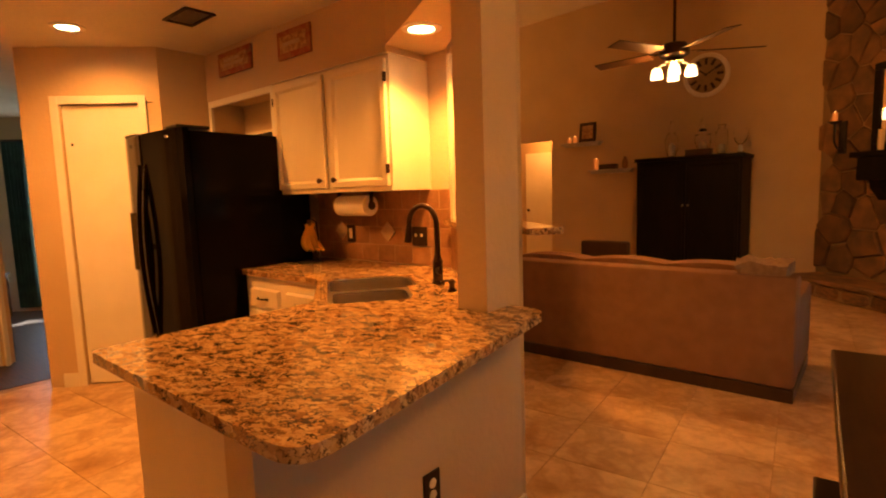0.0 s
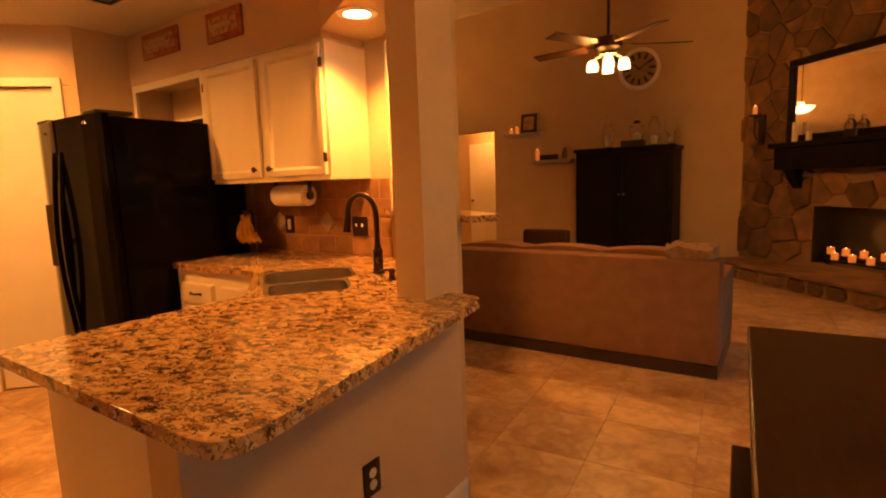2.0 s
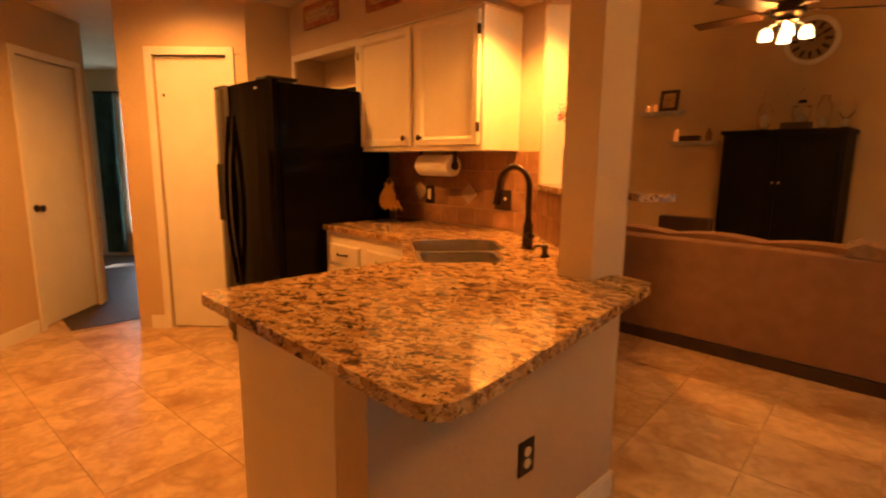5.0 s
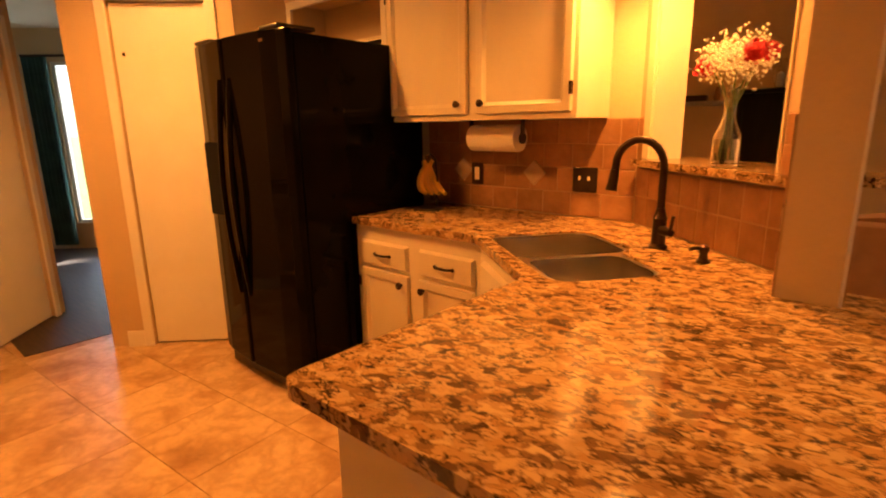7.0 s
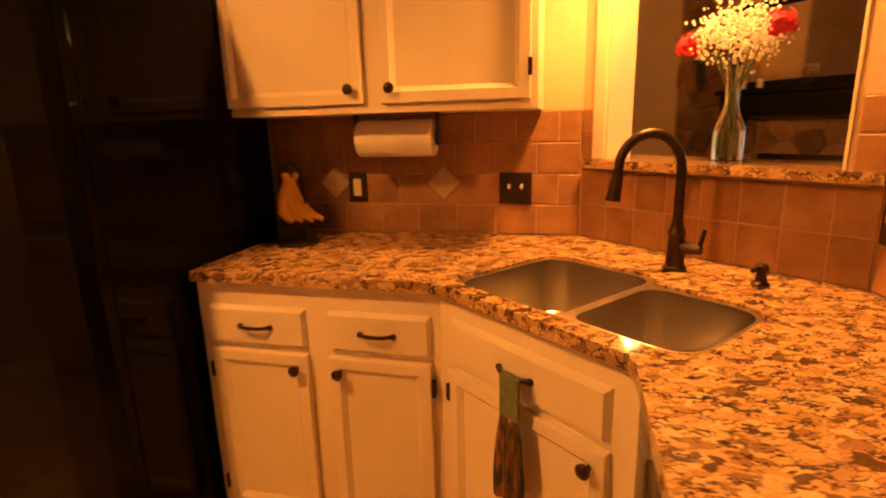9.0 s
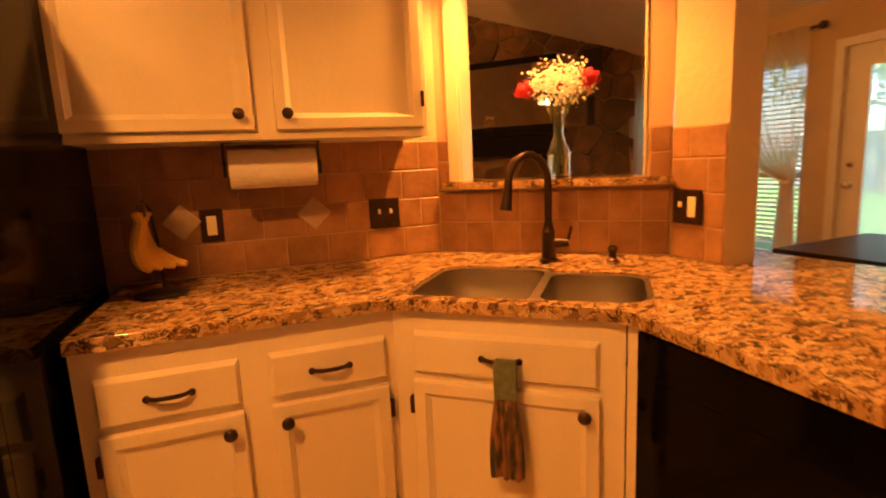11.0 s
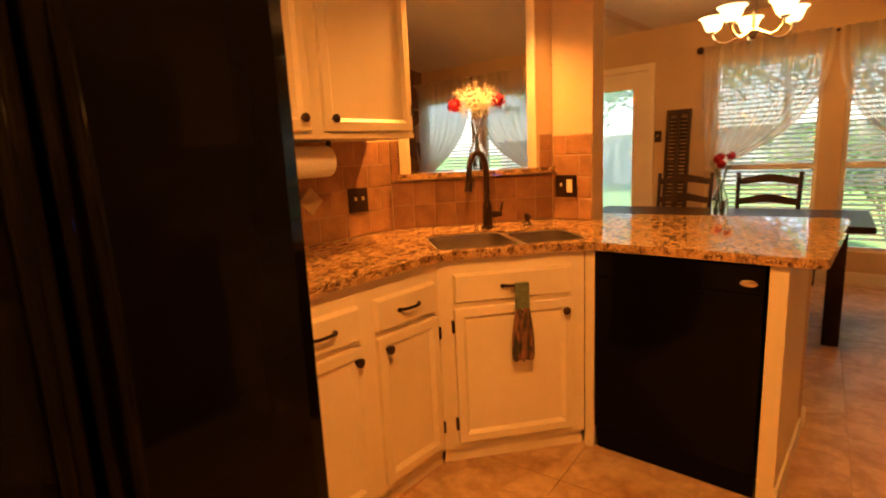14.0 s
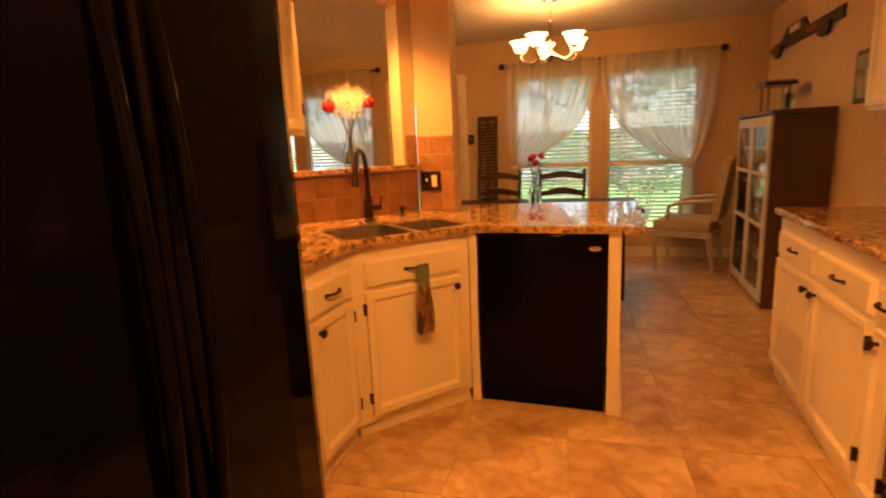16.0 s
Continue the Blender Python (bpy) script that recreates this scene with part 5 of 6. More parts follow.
def hutch_top():
    c = thing("tabletop_lantern", pose(0.80, 0.03, 1.45), "open metal lantern with dark arched roof on the hutch", "lantern")
    part("base", boxes((-0.12, 0.12, -0.09, 0.09, 0, 0.015), bevel=0.004), DARKWOOD, c)
    for x in (-0.105, 0.105):
        for y in (-0.075, 0.075):
            part("post", rod(bmesh.new(), (x, y, 0.0155), (x, y, 0.205), 0.006, seg=8), BLACKP, c)
    bm = bmesh.new()
    prism(bm, [(-0.16, 0.206), (0.16, 0.206), (0.15, 0.228), (0.07, 0.250), (-0.07, 0.250), (-0.15, 0.228)], -0.11, 0.11)
    bmesh.ops.transform(bm, matrix=pose(0, 0, 0, 90), verts=bm.verts)
    part("roof", bm, DARKWOOD, c, "dark arched roof")
    for x, y, k, lab in ((0.42, 0.04, 1.0, "small green glass bottle on the hutch"), (0.56, 0.0, 0.8, "small green glass bottle on the hutch")):
        g = thing("glass_bottle", pose(x, y, 1.45), lab, "bottle", "bottles on the hutch")
        part("glass", lathe(bmesh.new(), [(0.035 * k, 0), (0.038 * k, 0.01), (0.038 * k, 0.10 * k), (0.014 * k, 0.135 * k), (0.014 * k, 0.17 * k), (0.017 * k, 0.175 * k)], 16), BOTTLEG, g, smooth=True)
    p = thing("picture_frame", pose(-0.315, SOUTH, 1.445), "grey framed picture on the tan wall", "picture")
    part("frame", boxes((-0.175, 0.175, 0.001, 0.018, 0, 0.315), bevel=0.004), DARKWOOD, p)
    part("print", boxes((-0.145, 0.145, 0.0185, 0.020, 0.03, 0.285)), PRINTM, p, "faded grey-green print")
    w = thing("wall_ornament", pose(1.02, SOUTH, 2.02) @ Matrix.Diagonal((1.62, 1, 0.85, 1)), "black metal farm truck wall ornament with red spots", "wall decor")
    bm = bmesh.new()
    prism(bm, [(-0.55, 0.0), (0.50, 0.0), (0.55, 0.07), (0.30, 0.10), (0.22, 0.20), (-0.05, 0.20), (-0.12, 0.10), (-0.55, 0.10)], 0, 0.012)
    bmesh.ops.transform(bm, matrix=pose(0, 0.02, 0, 90), verts=bm.verts)
    part("body", bm, BLACKP, w)
    for x in (-0.35, 0.34):
        part("wheel", lathe(bmesh.new(), [(0.075, 0), (0.075, 0.014), (0, 0.016)], 18, m=pose(x, 0.022, 0.0, -90)), BLACKP, w)
    part("window_cutout", boxes((0.0, 0.16, 0.0205, 0.024, 0.12, 0.18)), TRIM, w)
    part("red_spot", boxes((-0.30, -0.12, 0.0205, 0.024, 0.03, 0.07)), SIGNR, w, "red painted load")
    r = thing("rooster_ornament", pose(0.62, SOUTH, 2.25), "small red and black rooster wall ornament", "wall decor")
    bm = bmesh.new()
    prism(bm, [(-0.06, 0), (0.05, 0), (0.09, 0.06), (0.07, 0.12), (0.03, 0.08), (-0.03, 0.07), (-0.09, 0.12)], 0, 0.012)
    bmesh.ops.transform(bm, matrix=pose(0, 0.018, 0, 90), verts=bm.verts)
    part("body", bm, SIGNR, r)


hutch_top()

# ---- south side cabinets and range ----
for x0, wd, doors, lab in ((-1.12, 1.10, 2, "cream painted two-door base cabinet by the hutch"), (-2.222, 0.155, 1, "narrow cream painted base cabinet beside the range"), (-3.145, 1.43, 2, "wide cream painted base cabinet beside the range")):
    gap = [(0.04, wd / 2 - 0.012, "r", "l"), (wd / 2 + 0.012, wd - 0.04, "l", "r")] if doors == 2 else [(0.015, wd - 0.015, "l", "r")]
    base_cabinet(pose(x0, 0.43, 0, 0, 0, 180), wd, 0.58, gap, lab)
for a, b in ((-2.377, -1.09), (-4.6, -3.145)):
    t = part("countertop", boxes((a, b, SOUTH + 0.002, 0.462, 0.878, 0.915)), GRANITE)
    tagged(soft_edges(t, 0.012), "brown speckled granite countertop on the cream cabinets", "countertop")
STOVEGLASS = material("oven_glass", (0.004, 0.004, 0.005), 0.06)
LED = material("blue_led", (0.05, 0.1, 0.6), 0.4, emission=(0.15, 0.25, 1.0), strength=3)


def cooker():
    r = thing("range", pose(-2.38, 0.45, 0, 0, 0, 180), "black freestanding electric range with glass door", "range")
    W = 0.76
    part("body", boxes((0, W, 0.03, 0.62, 0.02, 0.90)), BLACK, r)
    d = part("oven_door", boxes((0.005, W - 0.005, 0.0, 0.0295, 0.22, 0.80), bevel=0.005), STOVEGLASS, r)
    part("handle", rod(bmesh.new(), (0.06, -0.045, 0.75), (W - 0.06, -0.045, 0.75), 0.012), STEEL, d, "brushed steel bar handle")
    part("drawer", boxes((0.005, W - 0.005, 0.005, 0.0295, 0.04, 0.21), bevel=0.004), BLACK, r)
    part("cooktop", boxes((-0.002, W + 0.002, 0.0, 0.625, 0.9005, 0.918), bevel=0.004), STOVEGLASS, r)
    p = part("back_panel", boxes((0, W, 0.56, 0.62, 0.9185, 1.10), bevel=0.006), BLACK, r)
    part("clock", boxes((W / 2 - 0.05, W / 2 + 0.05, 0.556, 0.5595, 1.02, 1.045)), LED, p, "small blue lit clock display")
    for x in (0.08, 0.18, W - 0.18, W - 0.08):
        part("knob", rod(bmesh.new(), (x, 0.535, 1.02), (x, 0.5595, 1.02), 0.02), BLACKP, p)
    mw = thing("microwave", pose(-2.38, 0.22, 1.40, 0, 0, 180), "black over-the-range microwave oven", "microwave")
    part("body", boxes((0, W, 0.02, 0.39, 0, 0.42), bevel=0.005), BLACK, mw)
    part("door", boxes((0.005, 0.56, 0.0, 0.0195, 0.01, 0.41), bevel=0.004), STOVEGLASS, mw)
    part("control_panel", boxes((0.565, W - 0.005, 0.0, 0.0195, 0.01, 0.41), bevel=0.004), BLACK, mw)


cooker()


def south_upper(x0, w, label):
    c = thing("upper_cabinet", pose(x0, 0.14, 1.37, 0, 0, 180), label, "cabinet", "south wall cabinets")
    part("body", boxes((0, w, 0, 0.315, 0, 0.72), bevel=0.002), CAB, c)
    k = w / 2
    for i in range(2):
        raised_door("door", k - 0.03, 0.68, c, (0.02 + i * (k - 0.005), -0.001, 0.02), knob=((k - 0.06) if i == 0 else 0.03, 0.05))


south_upper(-1.18, 1.19, "cream painted wall cabinet above the granite counter")
south_upper(-3.15, 1.40, "cream painted wall cabinet beside the microwave")

# ---- lamps that are things ----


def chandelier():
    c = thing("chandelier", pose(*CHANDELIER, H), "brushed metal chandelier with five lit frosted bell shades", "chandelier")
    part("canopy", lathe(bmesh.new(), [(0, -0.0305), (0.02, -0.03), (0.06, -0.012), (0.065, -0.001)], 20), CHROME, c, smooth=True)
    bm = bmesh.new()
    for i in range(5):
        bmesh.ops.create_cone(bm, segments=8, radius1=0.008, radius2=0.008, depth=0.02, matrix=Matrix.Translation((0, 0, -0.04 - i * 0.022)))
    rod(bm, (0, 0, -0.03), (0, 0, -0.16), 0.004, seg=8)
    part("chain", bm, CHROME, c)
    part("column", lathe(bmesh.new(), [(0.006, -0.15), (0.022, -0.17), (0.012, -0.21), (0.02, -0.26), (0.012, -0.32), (0.016, -0.40), (0.034, -0.44), (0.020, -0.475), (0, -0.49)], 16), CHROME, c, smooth=True)
    for i in range(5):
        a = 2 * math.pi * i / 5 + 0.3
        ca, sa = math.cos(a), math.sin(a)
        pts = [(0.018 * ca, 0.018 * sa, -0.42)] + [(r * ca, r * sa, z) for r, z in ((0.08, -0.455), (0.15, -0.485), (0.21, -0.475), (0.245, -0.44), (0.25, -0.41))]
        arm = part("arm", tube(bmesh.new(), pts, 0.008, 8), CHROME, c, smooth=True)
        at = (0.25 * ca, 0.25 * sa, -0.41)
        part("cup", lathe(bmesh.new(), [(0.01, -0.004), (0.028, 0.0), (0.03, 0.012), (0, 0.0125)], 14, at=at), CHROME, arm, smooth=True)
        part("shade", lathe(bmesh.new(), [(0.028, 0.013), (0.050, 0.03), (0.060, 0.06), (0.072, 0.09), (0.092, 0.108), (0.088, 0.108), (0.068, 0.091), (0.056, 0.06), (0.046, 0.032), (0.024, 0.016)], 20, at=at), SHADEGLOW, arm, "lit frosted bell glass shade", smooth=True)
        part("bulb", lathe(bmesh.new(), [(0.012, 0.014), (0.026, 0.05), (0.02, 0.075), (0, 0.085)], 12, at=at), BULBGLOW, arm, "lit bulb", smooth=True)


chandelier()


def ceiling_fan():
    f = thing("ceiling_fan", pose(FAN[0], FAN[1], 0), "dark ceiling fan with five wooden blades and lit shades", "ceiling fan")
    top = 3.98
    hub = 2.43
    part("downrod", rod(bmesh.new(), (0, 0, hub + 0.10), (0, 0, top), 0.013), BRONZE, f)
    part("motor", lathe(bmesh.new(), [(0.03, hub + 0.12), (0.10, hub + 0.10), (0.125, hub + 0.05), (0.12, hub + 0.01), (0.07, hub - 0.02), (0, hub - 0.021)], 24), BRONZE, f, smooth=True)
    for i in range(5):
        a = 2 * math.pi * i / 5 + 0.55
        bl = part("blade", boxes((0.20, 0.70, -0.065, 0.065, -0.004, 0.004), bevel=0.003), DARKWOOD, f, m=pose(0, 0, hub + 0.035, 0, 0, math.degrees(a)) @ pose(0, 0, 0, 11))
        part("blade_iron", boxes((0.10, 0.24, -0.018, 0.018, 0.0045, 0.010)), BRONZE, bl)
    part("light_plate", lathe(bmesh.new(), [(0.075, hub - 0.022), (0.085, hub - 0.045), (0.04, hub - 0.07), (0, hub - 0.075)], 20), CHROME, f, "brass coloured light kit", smooth=True)
    for i in range(4):
        a = math.pi * i / 2 + 0.3
        ca, sa = math.cos(a), math.sin(a)
        arm = part("light_arm", tube(bmesh.new(), [(0.05 * ca, 0.05 * sa, hub - 0.05), (0.10 * ca, 0.10 * sa, hub - 0.06), (0.125 * ca, 0.125 * sa, hub - 0.09)], 0.010, 8), CHROME, f, smooth=True)
        part("shade", lathe(bmesh.new(), [(0.020, -0.08), (0.038, -0.095), (0.047, -0.135), (0.049, -0.17), (0.045, -0.17), (0.043, -0.135), (0.034, -0.098), (0.016, -0.083)], 18, at=(0.135 * ca, 0.135 * sa, hub)), SHADEGLOW, arm, "lit frosted glass shade", smooth=True)
        part("bulb", lathe(bmesh.new(), [(0, -0.165), (0.022, -0.15), (0.024, -0.13), (0.012, -0.10)], 12, at=(0.135 * ca, 0.135 * sa, hub)), BULBGLOW, arm, "lit bulb", smooth=True)


ceiling_fan()

# ---- living room ----
CREAM = material("cream_clock_face", (0.82, 0.78, 0.68), 0.6, color2=(0.74, 0.70, 0.58), scale=8)


CLOCKFACE = material("aged_clock_face", (0.34, 0.24, 0.13), 0.7, color2=(0.27, 0.19, 0.10), scale=10)


def clock():
    c = thing("wall_clock", pose(-1.88, FAR, 2.85) @ Matrix.Scale(1.2, 4), "large round wall clock with pale rim and dark numerals", "clock")
    part("rim", lathe(bmesh.new(), [(0.20, 0.001), (0.245, 0.001), (0.25, 0.02), (0.235, 0.035), (0.205, 0.03)], 36, m=pose(0, 0, 0, 90)), CREAM, c, smooth=True)
    part("face", lathe(bmesh.new(), [(0.199, 0.0305), (0.199, 0.034), (0, 0.0345)], 36, m=pose(0, 0, 0, 90)), CLOCKFACE, c)
    for i in range(12):
        part("numeral", boxes((-0.015, 0.015, -0.038, -0.035, 0.115, 0.185)), DARKWOOD, c, "dark numeral bar", m=pose(0, 0, 0, 0, 30 * i, 0))
    part("hand", boxes((-0.006, 0.006, -0.041, -0.0385, -0.02, 0.14)), BLACKP, c, m=pose(0, 0, 0, 0, 60, 0))
    part("hand", boxes((-0.008, 0.008, -0.0445, -0.0415, -0.02, 0.09)), BLACKP, c, m=pose(0, 0, 0, 0, -50, 0))


clock()


def candle(m, r, h, label, lit=True, glow=0.0):
    c = thing("candle", m, label, "candle", "candles")
    part("wax", lathe(bmesh.new(), [(r, 0), (r, h), (r * 0.75, h - 0.004), (0, h - 0.006)], 14), WAX if lit else WAXC, c, smooth=True)
    if lit:
        part("flame", lathe(bmesh.new(), [(0, h - 0.004), (0.005, h + 0.003), (0.004, h + 0.010), (0, h + 0.022)], 8), FLAME, c, "lit flame", smooth=True)
    return c


def wall_shelf(x0, x1, z):
    s = thing("wall_shelf", pose(x0, FAR, z), "small curved wall shelf with candles", "shelf", "wall shelves")
    w = x1 - x0
    part("board", boxes((0, w, -0.16, -0.001, -0.025, 0.0), bevel=0.004), GREYP, s)
    part("moulding", boxes((0.03, w - 0.03, -0.12, -0.001, -0.06, -0.0255), bevel=0.01), GREYP, s)


wall_shelf(-4.02, -3.36, 2.08)
wall_shelf(-3.55, -2.85, 1.63)
candle(pose(-3.90, FAR - 0.09, 2.08), 0.03, 0.08, "lit votive candle on the wall shelf")
candle(pose(-3.80, FAR - 0.09, 2.08), 0.03, 0.10, "lit votive candle on the wall shelf")
candle(pose(-3.44, FAR - 0.09, 1.63), 0.03, 0.17, "lit candle on the lower wall shelf")
p = thing("picture_frame", pose(-3.60, FAR - 0.06, 2.081, -8), "small dark picture frame on the wall shelf", "picture")
part("frame", boxes((-0.14, 0.14, -0.02, 0.0, 0, 0.31), bevel=0.004), DARKWOOD, p)
part("print", boxes((-0.09, 0.09, -0.0225, -0.0205, 0.05, 0.26)), SIGNP, p)
p = thing("decorative_box", pose(-3.24, FAR - 0.09, 1.63), "dark decorative box on the wall shelf", "box")
part("body", boxes((-0.14, 0.14, -0.05, 0.05, 0, 0.08), bevel=0.005), DARKWOOD, p)
p = thing("figurine", pose(-2.98, FAR - 0.09, 1.63), "small brown jar on the wall shelf", "jar")
part("body", lathe(bmesh.new(), [(0.03, 0), (0.045, 0.05), (0.04, 0.12), (0.02, 0.16), (0.025, 0.18)], 14), BASKET, p, smooth=True)

# things on the armoire


def glass_thing(x, prof, label, name="glass_lantern"):
    g = thing(name, pose(x, 8.36, 1.73), label, "glassware", "armoire top")
    part("base", lathe(bmesh.new(), [(prof[0][0] * 0.9, 0), (prof[0][0], 0.02), (0, 0.025)], 18), BRONZE, g, smooth=True)
    body = part("glass", lathe(bmesh.new(), [(r, z + 0.026) for r, z in prof], 18), GLASS, g, smooth=True)
    part("filling", lathe(bmesh.new(), [(prof[0][0] * 0.55, 0.03), (prof[0][0] * 0.6, prof[-1][1] * 0.35), (0, prof[-1][1] * 0.42)], 12), PETALW, g, "pale filling", smooth=True)


glass_thing(-2.23, [(0.05, 0), (0.085, 0.10), (0.085, 0.24), (0.04, 0.32), (0.05, 0.36), (0.02, 0.46), (0.0, 0.50)], "tall glass lantern jar on the armoire")
glass_thing(-1.83, [(0.06, 0.05), (0.10, 0.15), (0.10, 0.26), (0.03, 0.34), (0.045, 0.40), (0.0, 0.50)], "tall lidded glass jar on a dark stand")
glass_thing(-1.60, [(0.05, 0), (0.075, 0.12), (0.075, 0.28), (0.04, 0.33), (0.05, 0.37)], "glass hurricane jar on the armoire")
glass_thing(-1.38, [(0.04, 0), (0.02, 0.08), (0.07, 0.14), (0.085, 0.24), (0.075, 0.30)], "footed glass bowl on the armoire", "glass_bowl")
p = thing("display_stand", pose(-1.85, 8.25, 1.73), "dark low wooden stand on the armoire", "stand")
part("body", boxes((-0.16, 0.16, -0.06, 0.05, 0, 0.09), bevel=0.006), DARKWOOD, p)

# accent chair behind the sofa and throw
p = thing("accent_chair", pose(-2.30, 6.15, 0), "dark leather accent chair beyond the sofa", "chair")
part("backrest", boxes((-0.27, 0.27, 0.0, 0.12, 0.36, 0.76), bevel=0.03), DARKWOOD, p, smooth=True)
part("seat", boxes((-0.27, 0.27, 0.121, 0.60, 0.30, 0.44), bevel=0.03), DARKWOOD, p, smooth=True)
for x in (-0.24, 0.19):
    for y in (0.02, 0.53):
        part("leg", boxes((x, x + 0.05, y, y + 0.05, 0, 0.2995)), DARKWOOD, p)

THROW = material("brown_knit_throw", (0.30, 0.20, 0.13), 0.95, color2=(0.22, 0.14, 0.09), scale=30, bump=0.4, bump_scale=120)
p = thing("throw_blanket", pose(-0.52, 4.38, 0.78), "crumpled brown throw blanket on the sofa back", "blanket")
bm = boxes((-0.16, 0.14, -0.05, 0.22, 0.001, 0.07))
bmesh.ops.subdivide_edges(bm, edges=bm.edges, cuts=6, use_grid_fill=True)
for q in bm.verts:
    if q.co.z > 0.01:
        q.co.z += 0.05 * noise.noise(q.co * 14)
        q.co.x += 0.03 * noise.noise(q.co * 9 + Vector((5, 0, 0)))
part("cloth", bm, THROW, p, smooth=True)
PEND = (-6.9, 7.93, 2.72)
pl = thing("pendant_lamp", pose(*PEND), "lit frosted bowl pendant lamp in the entry", "pendant lamp")
part("bowl", lathe(bmesh.new(), [(0, -0.16), (0.10, -0.14), (0.20, -0.08), (0.26, 0.0), (0.25, 0.0), (0.19, -0.07), (0, -0.145)], 24), SHADEGLOW, pl, "lit frosted glass bowl", smooth=True)
part("stem", rod(bmesh.new(), (0, 0, -0.15), (0, 0, 1.35), 0.009), BRONZE, pl)
lamp("pendant_light", "POINT", pose(PEND[0], PEND[1], PEND[2] + 0.04), 24, size=0.03)

# fireplace in the corner
FP = frame_at((-0.55, 8.70), (1.95, 6.20))
FL = math.dist((-0.55, 8.70), (1.95, 6.20))
fire = structure("fireplace", boxes((0, 1.10, 0, 0.25, 0, 4.6), (2.22, FL, 0, 0.25, 0, 4.6), (1.10, 2.22, 0, 0.25, 0.92, 4.6), (1.10, 2.22, 0, 0.25, 0, 0.27), (1.10, 2.22, 0.245, 0.25, 0.27, 0.92)), MORTAR, "corner fireplace wall of irregular brown field stone", FP)
HEARTHZ = 0.21
part("firebox", boxes((1.101, 2.219, 0.20, 0.244, 0.271, 0.919), (1.101, 1.12, 0.002, 0.199, 0.271, 0.919), (2.20, 2.219, 0.002, 0.199, 0.271, 0.919)), BLACKP, fire, "soot-black firebox")


def stone_mesh(w, h, d):
    bm = bmesh.new()
    n = 9
    ring0, ring1 = [], []
    for i in range(n):
        a = 2 * math.pi * i / n + random.uniform(-0.15, 0.15)
        k = random.uniform(0.88, 1.04)
        c, s = math.cos(a), math.sin(a)
        e = 0.5
        x = w / 2 * k * math.copysign(abs(c) ** e, c)
        z = h / 2 * k * math.copysign(abs(s) ** e, s)
        ring0.append(bm.verts.new((x, 0, z)))
        ring1.append(bm.verts.new((x * 0.88, -d, z * 0.88)))
    top = bm.verts.new((0, -d * 1.04, 0))
    for i in range(n):
        bm.faces.new((ring0[i], ring0[(i + 1) % n], ring1[(i + 1) % n], ring1[i]))
        bm.faces.new((ring1[i], ring1[(i + 1) % n], top))
    bmesh.ops.recalc_face_normals(bm, faces=bm.faces)
    me = bpy.data.meshes.new("stone")
    bm.to_mesh(me)
    bm.free()
    me.materials.append(STONE)
    return me


stones = [stone_mesh(1.0, 1.0, 0.10) for _ in range(14)]
rng = random.Random(4)


def clip(poly, p, q):
    """Keeps the side of the polygon that lies nearer to p than to q."""
    mx, mz, nx, nz = (p[0] + q[0]) / 2, (p[1] + q[1]) / 2, q[0] - p[0], q[1] - p[1]
    side = [(x - mx) * nx + (z - mz) * nz for x, z in poly]
    out = []
    for i, (x, z) in enumerate(poly):
        j = (i + 1) % len(poly)
        if side[i] <= 0:
            out.append((x, z))
        if side[i] * side[j] < 0:
            t = side[i] / (side[i] - side[j])
            out.append((x + (poly[j][0] - x) * t, z + (poly[j][1] - z) * t))
    return out


